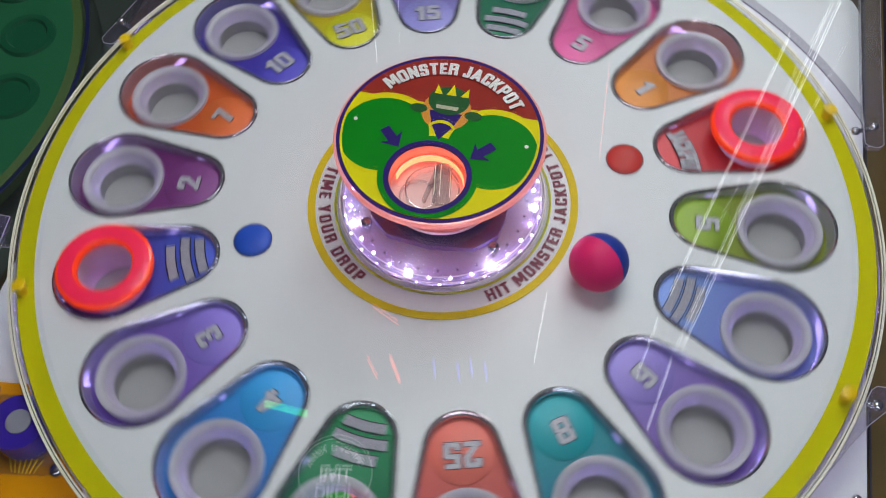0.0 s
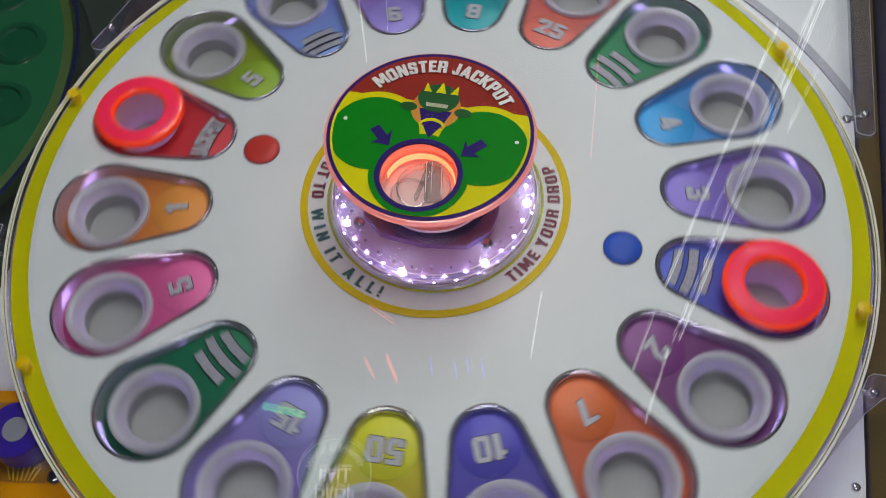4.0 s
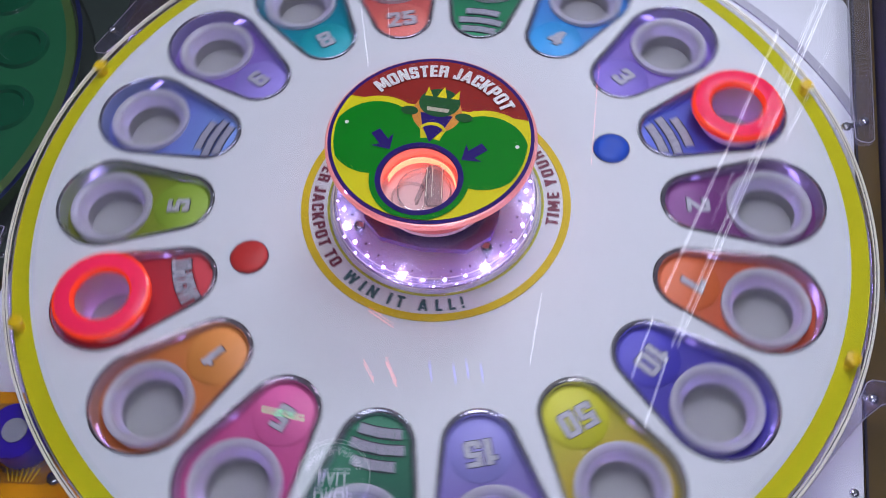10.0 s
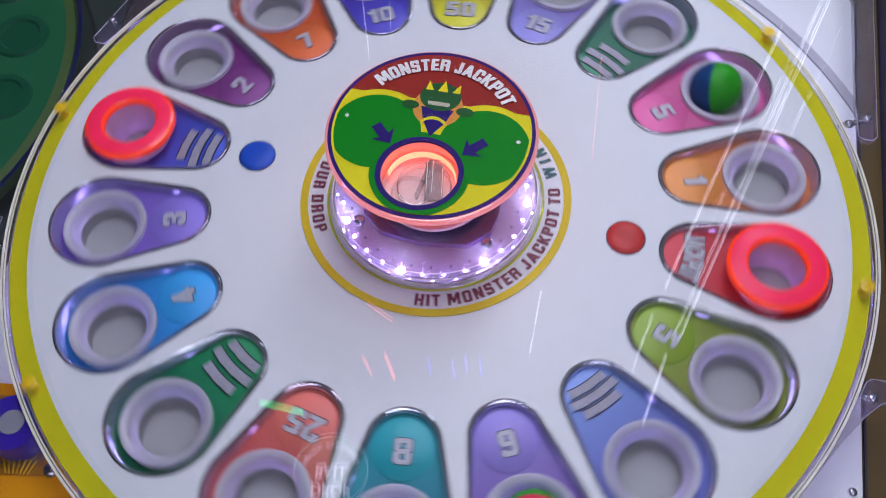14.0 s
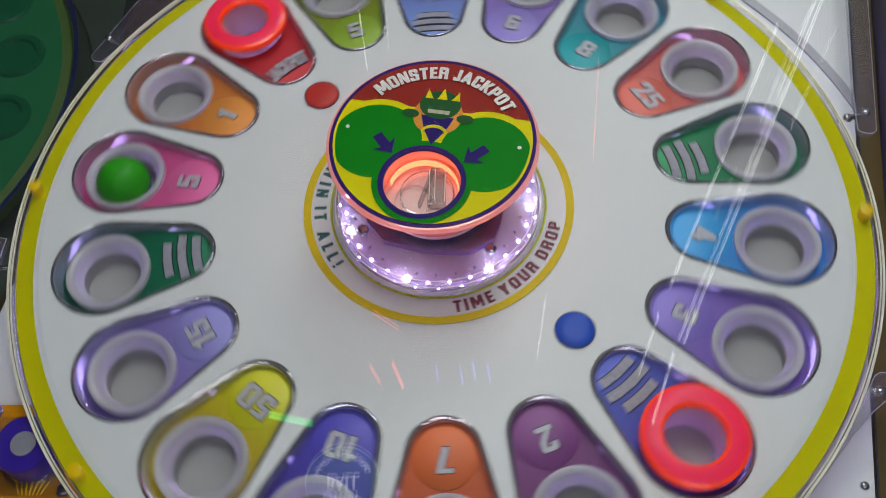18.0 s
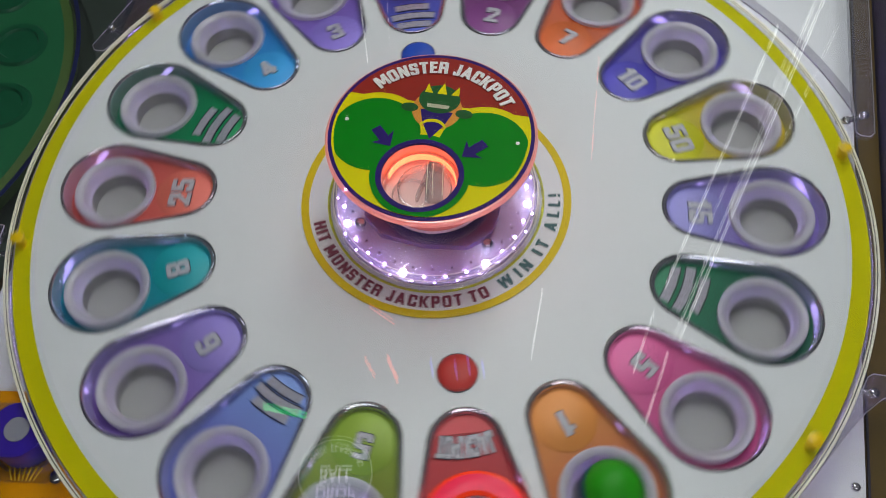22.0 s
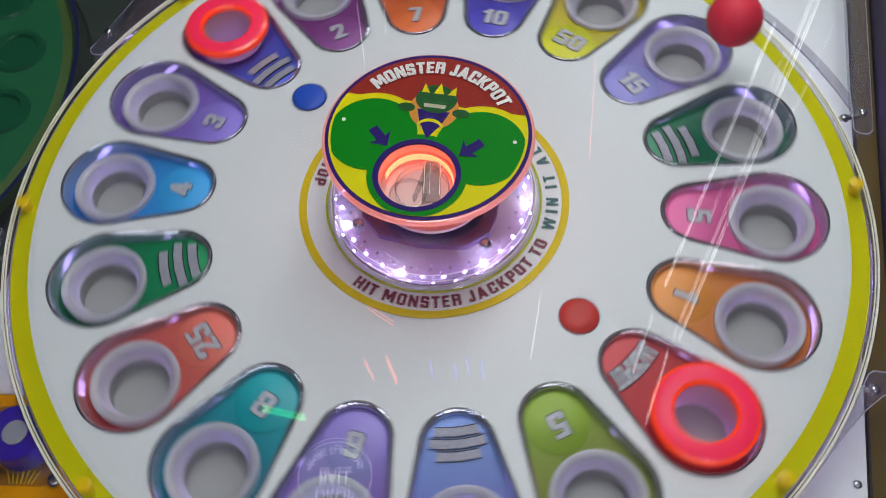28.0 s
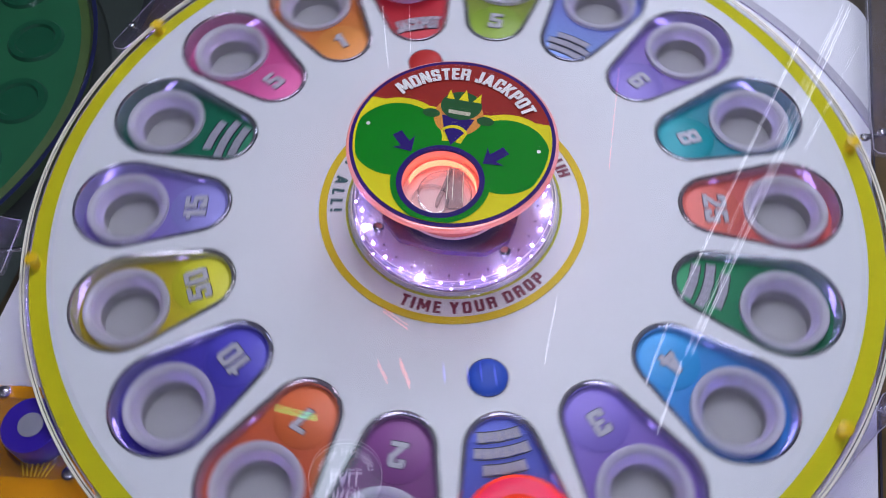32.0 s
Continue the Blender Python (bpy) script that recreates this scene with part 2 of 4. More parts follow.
# ---------------------------------------------------------------- mesh helpers
def part(name, bm, material, parent=None, label="", smooth=True):
    me = bpy.data.meshes.new(name)
    bm.normal_update()
    bm.to_mesh(me)
    bm.free()
    for m in material if isinstance(material, (list, tuple)) else [material]:
        me.materials.append(m)
    if smooth:
        for p in me.polygons:
            p.use_smooth = True
        me.set_sharp_from_angle(angle=radians(38))
    ob = new(name, me)
    ob.parent = parent
    if label:
        ob["label"] = label
    return ob


def thing(name, m, label, category, group="", kind=""):
    ob = new(name)
    ob.empty_display_size = 0.02
    ob.matrix_basis = m
    return tagged(ob, label, category, group, kind)


def lathe(profile, n=64, closed=True, at=(0, 0, 0), bm=None):
    """A profile of (radius, height) turned about the upright axis; closed joins its last point to its first."""
    bm = bm or bmesh.new()
    rings = []
    for r, z in profile:
        rings.append([bm.verts.new((at[0] + r * math.cos(2 * math.pi * i / n), at[1] + r * math.sin(2 * math.pi * i / n), at[2] + z)) for i in range(n)])
    pairs = list(zip(rings, rings[1:])) + ([(rings[-1], rings[0])] if closed else [])
    for a, b in pairs:
        for i in range(n):
            j = (i + 1) % n
            bm.faces.new((a[i], a[j], b[j], b[i]))
    bmesh.ops.recalc_face_normals(bm, faces=bm.faces)
    return bm


def disc(profile, n=48, at=(0, 0, 0), bm=None):
    """A turned solid, closed at top and bottom by flat caps."""
    bm = bm or bmesh.new()
    lathe(profile, n, False, at, bm)
    bm.verts.ensure_lookup_table()
    count = len(profile) * n
    vs = bm.verts[-count:] if len(bm.verts) > count else bm.verts[:]
    bm.faces.new(list(vs[:n]))
    bm.faces.new(list(vs[-n:]))
    bmesh.ops.recalc_face_normals(bm, faces=bm.faces)
    return bm


def slab(outer, holes, z0, z1, bm=None):
    """A flat plate of the outline with holes through it, from z0 to z1."""
    bm = bm or bmesh.new()
    loops = [outer] + list(holes)
    flat = [p for lp in loops for p in lp]
    tris = tessellate_polygon([[Vector((x, y, 0)) for x, y in lp] for lp in loops])
    top = [bm.verts.new((x, y, z1)) for x, y in flat]
    low = [bm.verts.new((x, y, z0)) for x, y in flat]
    for a, b, c in tris:
        try:
            bm.faces.new((top[a], top[b], top[c]))
            bm.faces.new((low[c], low[b], low[a]))
        except ValueError:
            pass
    k = 0
    for lp in loops:
        n = len(lp)
        for i in range(n):
            j = (i + 1) % n
            bm.faces.new((top[k + i], top[k + j], low[k + j], low[k + i]))
        k += n
    bmesh.ops.recalc_face_normals(bm, faces=bm.faces)
    return bm


def circle(cx, cy, r, n=40, a0=0.0, a1=360.0):
    whole = abs(a1 - a0) >= 360
    return [(cx + r * math.cos(radians(a0 + (a1 - a0) * i / (n if whole else n - 1))), cy + r * math.sin(radians(a0 + (a1 - a0) * i / (n if whole else n - 1)))) for i in range(n)]


def box(sx, sy, sz, at=(0, 0, 0), bevel=0.0, turn=0.0, bm=None):
    own = bmesh.new()
    bmesh.ops.create_cube(own, size=1, matrix=Matrix.Translation(at) @ pose(0, 0, 0, 0, 0, turn) @ Matrix.Diagonal((sx, sy, sz, 1)))
    if bevel:
        bmesh.ops.bevel(own, geom=own.edges[:], offset=bevel, segments=2, affect="EDGES")
    if bm is None:
        return own
    me = bpy.data.meshes.new("piece")
    own.to_mesh(me)
    own.free()
    bm.from_mesh(me)
    bpy.data.meshes.remove(me)
    return bm


def letters(text, size, weight=0.0, depth=0.0006, squeeze=1.0):
    """One word as a solid of the built-in font, centred, cap height about 0.7 of size; weight thickens its strokes."""
    cu = bpy.data.curves.new("word", "FONT")
    cu.body, cu.size, cu.extrude, cu.align_x, cu.align_y = text, size, depth / 2, "CENTER", "CENTER"
    cu.resolution_u = 3
    ob = bpy.data.objects.new("word", cu)
    scene.collection.objects.link(ob)
    bpy.context.view_layer.update()
    me = bpy.data.meshes.new_from_object(ob.evaluated_get(bpy.context.evaluated_depsgraph_get()))
    bpy.data.objects.remove(ob)
    bpy.data.curves.remove(cu)
    me.transform(Matrix.Diagonal((squeeze, 1, 1, 1)))
    bm = bmesh.new()
    bm.from_mesh(me)
    if weight:
        for i, (sx, sy) in enumerate(((-1, -1), (1, -1), (1, 1), (-1, 1), (0, -1), (0, 1), (-1, 0), (1, 0))):
            moved = me.copy()
            moved.transform(Matrix.Translation((0.9 * weight * sx, 0.9 * weight * sy, -0.00002 * (i + 1))))
            bm.from_mesh(moved)
            bpy.data.meshes.remove(moved)
    bpy.data.meshes.remove(me)
    return bm


def join(bm, other, m):
    bmesh.ops.transform(other, matrix=m, verts=other.verts)
    me = bpy.data.meshes.new("piece")
    other.to_mesh(me)
    other.free()
    bm.from_mesh(me)
    bpy.data.meshes.remove(me)


def rects(*boxes):
    return [[(x0, y0), (x1, y0), (x1, y1), (x0, y1)] for x0, y0, x1, y1 in boxes]


# heavy sign letters: width, then the convex pieces of each, cap height 1
S, B = 0.23, 0.18
GLYPHS = {
    "A": (0.70, [[(0, 0), (0.23, 0), (0.46, 1), (0.24, 1)], [(0.47, 0), (0.70, 0), (0.46, 1), (0.24, 1)]] + rects((0.16, 0.18, 0.54, 0.35))),
    "C": (0.60, rects((0, 0.10, S, 0.90), (0.07, 1 - B, 0.53, 1), (0.07, 0, 0.53, B), (0.37, 0.62, 0.60, 0.93), (0.37, 0.07, 0.60, 0.38))),
    "D": (0.62, rects((0, 0, S, 1), (0.1, 1 - B, 0.53, 1), (0.1, 0, 0.53, B), (0.39, 0.08, 0.62, 0.92))),
    "E": (0.50, rects((0, 0, S, 1), (0.1, 1 - B, 0.50, 1), (0.1, 0.42, 0.46, 0.59), (0.1, 0, 0.50, B))),
    "H": (0.62, rects((0, 0, S, 1), (0.39, 0, 0.62, 1), (0.1, 0.41, 0.5, 0.60))),
    "I": (0.24, rects((0, 0, 0.24, 1))),
    "J": (0.46, rects((0.23, 0.08, 0.46, 1), (0.02, 0, 0.40, B), (0, 0.05, 0.17, 0.30))),
    "K": (0.64, rects((0, 0, S, 1)) + [[(0.20, 0.52), (0.40, 1), (0.64, 1), (0.36, 0.45)], [(0.20, 0.50), (0.36, 0.60), (0.64, 0), (0.40, 0)]]),
    "L": (0.48, rects((0, 0, S, 1), (0.1, 0, 0.48, B))),
    "M": (0.84, rects((0, 0, 0.21, 1), (0.63, 0, 0.84, 1)) + [[(0.05, 1), (0.28, 1), (0.52, 0.18), (0.32, 0.18)], [(0.56, 1), (0.79, 1), (0.52, 0.18), (0.32, 0.18)]]),
    "N": (0.64, rects((0, 0, 0.21, 1), (0.43, 0, 0.64, 1)) + [[(0.02, 1), (0.24, 1), (0.62, 0), (0.40, 0)]]),
    "O": (0.62, rects((0, 0.10, S, 0.90), (0.39, 0.10, 0.62, 0.90), (0.07, 1 - B, 0.55, 1), (0.07, 0, 0.55, B))),
    "P": (0.58, rects((0, 0, S, 1), (0.1, 1 - B, 0.50, 1), (0.1, 0.36, 0.50, 0.54), (0.36, 0.43, 0.58, 0.93))),
    "R": (0.62, rects((0, 0, S, 1), (0.1, 1 - B, 0.52, 1), (0.1, 0.42, 0.50, 0.59), (0.38, 0.50, 0.61, 0.93), (0.38, 0, 0.61, 0.46))),
    "S": (0.58, rects((0.05, 1 - B, 0.53, 1), (0, 0.50, S, 0.93), (0.05, 0.42, 0.52, 0.60), (0.35, 0.07, 0.58, 0.52), (0.05, 0, 0.53, B), (0, 0.07, S, 0.30), (0.35, 0.70, 0.58, 0.93))),
    "T": (0.56, rects((0.165, 0, 0.395, 1), (0, 1 - B, 0.56, 1))),
    "U": (0.62, rects((0, 0.10, S, 1), (0.39, 0.10, 0.62, 1), (0.07, 0, 0.55, B))),
    "W": (0.96, [[(0, 1), (0.22, 1), (0.34, 0), (0.14, 0)], [(0.37, 1), (0.55, 1), (0.34, 0), (0.16, 0)], [(0.41, 1), (0.59, 1), (0.80, 0), (0.62, 0)], [(0.74, 1), (0.96, 1), (0.82, 0), (0.62, 0)]]),
    "Y": (0.64, rects((0.205, 0, 0.435, 0.5)) + [[(0, 1), (0.24, 1), (0.435, 0.42), (0.205, 0.42)], [(0.40, 1), (0.64, 1), (0.435, 0.42), (0.205, 0.42)]]),
    "!": (0.24, rects((0.02, 0.32, 0.22, 1), (0.02, 0, 0.22, 0.2))),
    "0": (0.62, rects((0, 0.10, S, 0.90), (0.39, 0.10, 0.62, 0.90), (0.07, 1 - B, 0.55, 1), (0.07, 0, 0.55, B))),
    "1": (0.40, rects((0.15, 0, 0.40, 1), (0, 0.68, 0.3, 0.84))),
    "2": (0.60, rects((0.05, 1 - B, 0.54, 1), (0.37, 0.52, 0.60, 0.93), (0, 0.66, S, 0.92), (0, 0, 0.60, B)) + [[(0, 0.1), (0.26, 0.1), (0.60, 0.60), (0.37, 0.60)]]),
    "3": (0.60, rects((0.05, 1 - B, 0.54, 1), (0.14, 0.42, 0.52, 0.59), (0.05, 0, 0.54, B), (0.37, 0.54, 0.60, 0.93), (0.37, 0.07, 0.60, 0.47), (0, 0.07, S, 0.30), (0, 0.70, S, 0.93))),
    "4": (0.64, rects((0.32, 0, 0.55, 1), (0, 0.18, 0.64, 0.35)) + [[(0, 0.30), (0.22, 0.30), (0.50, 1), (0.32, 1)]]),
    "5": (0.60, rects((0.02, 1 - B, 0.57, 1), (0.02, 0.45, 0.24, 0.95), (0.1, 0.46, 0.53, 0.63), (0.37, 0.07, 0.60, 0.56), (0.05, 0, 0.53, B), (0, 0.07, S, 0.30))),
    "6": (0.60, rects((0, 0.10, S, 0.90), (0.07, 1 - B, 0.53, 1), (0.07, 0, 0.53, B), (0.37, 0.07, 0.60, 0.52), (0.1, 0.44, 0.53, 0.61), (0.37, 0.72, 0.60, 0.93))),
    "7": (0.58, rects((0, 1 - B, 0.58, 1)) + [[(0.12, 0), (0.36, 0), (0.58, 0.88), (0.34, 0.88)]]),
    "8": (0.62, rects((0, 0.07, S, 0.47), (0, 0.54, S, 0.93), (0.39, 0.07, 0.62, 0.47), (0.39, 0.54, 0.62, 0.93), (0.07, 1 - B, 0.55, 1), (0.07, 0.42, 0.55, 0.59), (0.07, 0, 0.55, B))),
}


def sign_word(text, cap, depth=0.0008, stretch=1.0, grow=0.0, gap=0.10):
    """A word of heavy sign letters, centred on the origin; grow widens every stroke, for an outline."""
    bm = bmesh.new()
    total = sum(GLYPHS[c][0] for c in text) + gap * (len(text) - 1)
    x, n = -total / 2, 0
    for c in text:
        for quad in GLYPHS[c][1]:
            mx, my = sum(p[0] for p in quad) / 4, sum(p[1] for p in quad) / 4
            pts = [((x + px) * cap * stretch + math.copysign(grow, px - mx), (py - 0.5) * cap + math.copysign(grow, py - my)) for px, py in quad]
            slab(pts, [], -depth / 2 - 0.00002 * n, depth / 2 - 0.00002 * n, bm)
            n += 1
        x += GLYPHS[c][0] + gap
    return bm


def sign_arc(text, radius, a0, a1, cap, up_out, depth=0.0008, stretch=1.0, grow=0.0):
    """Heavy sign letters along an arc from angle a0 to a1 (degrees, at the first and last letters' middles)."""
    bm = bmesh.new()
    mids, x = [], 0.0
    for c in text:
        w = GLYPHS[c][0] if c != " " else 0.20
        mids.append(x + w / 2)
        x += w + 0.11
    for c, m in zip(text, mids):
        if c != " ":
            a = a0 + (a1 - a0) * (m - mids[0]) / (mids[-1] - mids[0])
            join(bm, sign_word(c, cap, depth, stretch, grow), pose(radius * math.cos(radians(a)), radius * math.sin(radians(a)), 0, 0, 0, a - 90 if up_out else a + 90))
    return bm


ADVANCE = {"M": 1.45, "O": 1.4, "N": 1.3, "S": 0.95, "E": 0.95, "R": 1.05, "J": 0.8, "A": 1.2, "C": 1.2, "K": 1.1, "W": 1.7, "I": 0.55, "L": 0.85, "Y": 1.1, "U": 1.25, "D": 1.3, "H": 1.25, "!": 0.5, " ": 0.7}


def arc_word(text, radius, a0, a1, size, weight, up_out, depth=0.0006, squeeze=1.0):
    """Letters along an arc from angle a0 to a1 (degrees, at the letters' middles); up_out: their heads point outwards."""
    bm = bmesh.new()
    widths = [ADVANCE.get(c, 1.0) for c in text]
    mids, x = [], 0.0
    for w in widths:
        mids.append(x + w / 2)
        x += w
    lo, hi = mids[0], mids[-1]
    for c, m in zip(text, mids):
        if c == " ":
            continue
        a = a0 + (a1 - a0) * (m - lo) / (hi - lo)
        p = (radius * math.cos(radians(a)), radius * math.sin(radians(a)))
        join(bm, letters(c, size, weight, depth, squeeze), pose(p[0], p[1], 0, 0, 0, a - 90 if up_out else a + 90))
    return bm


# ---------------------------------------------------------------- setting
hall_floor = part("floor", box(9, 9, 0.05, (0, 1.0, -0.975)), CARPET, smooth=False)
tagged(hall_floor, "dark patterned arcade carpet", "floor", kind="structure")
for nm, sx, sy, x, y in (("wall_north", 9, 0.1, 0, 5.5), ("wall_south", 9, 0.1, 0, -3.5), ("wall_east", 0.1, 9, 4.5, 1), ("wall_west", 0.1, 9, -4.5, 1)):
    tagged(part(nm, box(sx, sy, 4.0, (x, y, 1.05)), WALLPAINT, smooth=False), "dim painted wall of the arcade hall", "wall", kind="structure")
tagged(part("ceiling", box(9, 9, 0.1, (0, 1, 3.1)), WALLPAINT, smooth=False), "dim ceiling of the arcade hall", "ceiling", kind="structure")


def rounded(x0, y0, x1, y1, r, n=8):
    pts = []
    for cx, cy, a in ((x1 - r, y0 + r, -90), (x1 - r, y1 - r, 0), (x0 + r, y1 - r, 90), (x0 + r, y0 + r, 180)):
        pts += circle(cx, cy, r, n, a, a + 90)
    return pts


DECK_Z = -0.058
cabinet = thing("game_cabinet", MACHINE @ pose(0, 0, 0), "dark brown arcade cabinet with a white deck panel", "arcade cabinet")
part("carcass", slab(rounded(-0.515, -0.50, 0.545, 0.62, 0.05), [], -0.95, DECK_Z - 0.012), BROWN, cabinet, "dark brown laminate carcass")
deck_outline = circle(0.439, -0.43, 0.06, 8, -90, 0) + circle(0.439, 0.44, 0.06, 10, 0, 90) + [(-0.10, 0.50), (-0.30, 0.36), (-0.44, 0.10), (-0.50, -0.06)] + circle(-0.46, -0.43, 0.04, 6, 180, 270)
part("deck_panel", slab(deck_outline, [], DECK_Z - 0.012, DECK_Z), DECK, cabinet, "white laminate deck panel with a rounded corner")
part("gold_strip", box(0.029, 1.05, 0.006, (0.5160, 0.06, DECK_Z - 0.006), 0.001), mat("dull_gold_trim", "574310", 0.35, 0.2, vary=0.35, scale=20), cabinet, "dull gold trim strip")
part("slot", box(0.0024, 1.05, 0.003, (0.5030, 0.06, DECK_Z - 0.0015), 0.0004), INK, cabinet, "dark slot along the trim")
part("side_panel", box(0.032, 1.1, 0.30, (0.548, 0.06, -0.10), 0.004), VIOLETGREY, cabinet, "violet-grey side panel")


def screw(name, parent, x, y, z, r=0.0065):
    bm = disc([(r, 0), (r, r * 0.25), (r * 0.82, r * 0.6), (r * 0.45, r * 0.82)], 18, (x, y, z))
    box(r * 1.1, r * 0.22, r * 0.2, (x, y, z + r * 0.80), 0, 40, bm)
    box(r * 0.22, r * 1.1, r * 0.2, (x, y, z + r * 0.80), 0, 40, bm)
    return part(name, bm, CHROME, parent)


for r in (0.328, 0.448):
    part("under_light", lathe([(r, DECK_Z + 0.002), (r, DECK_Z + 0.006), (r + 0.006, DECK_Z + 0.006), (r + 0.006, DECK_Z + 0.002)], 72), UNDERLIGHT, cabinet, "lavender light ring below the wheel")
screw("screw", cabinet, 0.4885, -0.2445, DECK_Z, 0.0052)

# ---------------------------------------------------------------- clear guard round the wheel
GUARD_TOP = -0.004 - DECK_Z
wall = thing("clear_guard", MACHINE @ pose(0, 0, DECK_Z), "low clear acrylic guard ring standing round the wheel", "guard ring")
part("ring_wall", lathe([(0.4984, 0.0), (0.4984, GUARD_TOP - 0.001), (0.4990, GUARD_TOP), (0.5038, GUARD_TOP), (0.5044, GUARD_TOP - 0.001), (0.5044, 0.0)], 180), CLEAR, wall)
part("outer_edge", lathe([(0.5011, GUARD_TOP + 0.0001), (0.5013, GUARD_TOP + 0.0016), (0.5036, GUARD_TOP + 0.0018), (0.5043, GUARD_TOP + 0.0001)], 180), EDGESHINE, wall, "broad polished edge, its shine painted cream")
part("middle_edge", lathe([(0.4985, GUARD_TOP + 0.0001), (0.4987, GUARD_TOP + 0.0014), (0.5001, GUARD_TOP + 0.0014), (0.5002, GUARD_TOP + 0.0001)], 180), EDGESHINE, wall, "narrow polished edge, its shine painted cream")
part("groove", lathe([(0.5003, GUARD_TOP + 0.0001), (0.5003, GUARD_TOP + 0.0005), (0.5010, GUARD_TOP + 0.0005), (0.5010, GUARD_TOP + 0.0001)], 180), mat("dark_groove", "2c2a22", 0.5), wall, "thin dark groove")
part("inner_wall", lathe([(0.4954, 0.0), (0.4954, GUARD_TOP - 0.004), (0.4968, GUARD_TOP - 0.004), (0.4968, 0.0)], 180), CLEAR, wall, "thin inner clear wall")
part("inner_edge", lathe([(0.4953, GUARD_TOP - 0.0039), (0.4953, GUARD_TOP - 0.0030), (0.4969, GUARD_TOP - 0.0030), (0.4969, GUARD_TOP - 0.0039)], 180), SOFTEDGE, wall, "thin polished inner edge")
for i in range(24):
    part("seam_gap", slab(circle(0, 0, 0.4981, 8, 15 * i + 0.4, 15 * i + 14.6) + circle(0, 0, 0.4971, 8, 15 * i + 14.6, 15 * i + 0.4), [], 0.030, 0.032), mat("dark_seam", "3a362c", 0.5), wall, "thin dark seam", smooth=False)
# thin grey arc laid on the deck as the guard's shadow
band = circle(0, 0, 0.5600, 40, 12, 74) + circle(0, 0, 0.5725, 40, 74, 12)
part("guard_shadow_strip", slab([p for p in band if p[0] < 0.505], [], 0.0, 0.003), mat("grey_guard_shadow", "b0aeba", 0.35, vary=0.08, scale=20), wall, "grey curved strip drawn as the guard's shadow")


def bracket(outline, screws, z=GUARD_TOP):
    """A clear flat strip fixed to the guard, with its screws and stud."""
    br = part("bracket", slab(outline, [], z - 0.008, z), CLEARDIM, wall, "frosted clear mounting strip", smooth=False)
    n = len(outline)
    bm = bmesh.new()
    for i in range(n):
        (x0, y0), (x1, y1) = outline[i], outline[(i + 1) % n]
        d = math.hypot(x1 - x0, y1 - y0)
        box(d, 0.0010, 0.0010, ((x0 + x1) / 2, (y0 + y1) / 2, z + 0.0003), 0.0002, math.degrees(math.atan2(y1 - y0, x1 - x0)), bm)
    part("polished_edge", bm, SOFTEDGE, br, "bright polished edge", smooth=False)
    for x, y in screws:
        screw("screw", br, x, y, z, 0.0058)
    x, y = screws[0]
    r = math.hypot(x, y)
    bm = disc([(0.0032, 0), (0.0032, max(0.008, r - 0.500))], 14)
    bmesh.ops.transform(bm, matrix=Matrix.Translation((0.500 * x / r, 0.500 * y / r, z - 0.003)) @ Vector((x, y, 0)).to_track_quat("Z", "Y").to_matrix().to_4x4(), verts=bm.verts)
    part("stud", bm, CHROME, br, "steel stud")
    return br


bracket([(0.483, 0.180), (0.489, 0.176), (0.499, 0.176), (0.505, 0.182), (0.505, 0.62), (0.478, 0.62), (0.480, 0.23)], [(0.4935, 0.208), (0.4715, 0.196)])
bracket([(0.486, -0.144), (0.492, -0.139), (0.522, -0.139), (0.522, -0.156), (0.500, -0.166), (0.483, -0.184), (0.462, -0.213), (0.4205, -0.2785), (0.418, -0.2765), (0.455, -0.2135), (0.473, -0.178)], [(0.4915, -0.161)])
bracket([(-0.500, 0.168), (-0.494, 0.160), (-0.482, 0.160), (-0.462, 0.196), (-0.400, 0.300), (-0.440, 0.330), (-0.472, 0.270)], [(-0.4865, 0.201)])
bracket([(-0.540, -0.215), (-0.503, -0.225), (-0.490, -0.190), (-0.497, -0.120), (-0.540, -0.120)], [(-0.5130, -0.165)])

# ---------------------------------------------------------------- the turning wheel
wheel = thing("prize_wheel", pose(0, 0, 0), "large white turning wheel with eighteen coloured pods", "game wheel")
BIG, SMALL = (0.3905, 0.0610), (0.3035, 0.0400)


def teardrop(inset=0.0, n_big=36, n_small=18):
    """The outline of a pod: a large round end outwards, a small one inwards, joined by straight flanks."""
    big, small = BIG[1] - inset, SMALL[1] - inset
    lean = math.degrees(math.acos((big - small) / (BIG[0] - SMALL[0])))
    a = 180 - lean
    return circle(BIG[0], 0, big, n_big, -a, a) + circle(SMALL[0], 0, small, n_small, a, 360 - a)


def slim(inset):
    """A pod outline moved in by inset at the small end and by half of it round the large end."""
    pts = []
    for (x, y), (x2, y2) in zip(teardrop(inset), teardrop(inset * 0.5)):
        f = min(1.0, max(0.0, (x - 0.300) / 0.070))
        pts.append((x + (x2 - x) * f, y + (y2 - y) * f))
    return pts


def turned(pts, a):
    c, s = math.cos(radians(a)), math.sin(radians(a))
    return [(x * c - y * s, x * s + y * c) for x, y in pts]


bm = bmesh.new()
for k in range(18):
    a = pod_angle(k)
    sector = circle(0, 0, 0.466, 13, -10, 10) + circle(0, 0, 0.118, 7, 10, -10)
    slab(turned(sector, a), [turned(teardrop(), a)], -0.006, 0.0, bm)
bmesh.ops.remove_doubles(bm, verts=bm.verts, dist=1e-5)
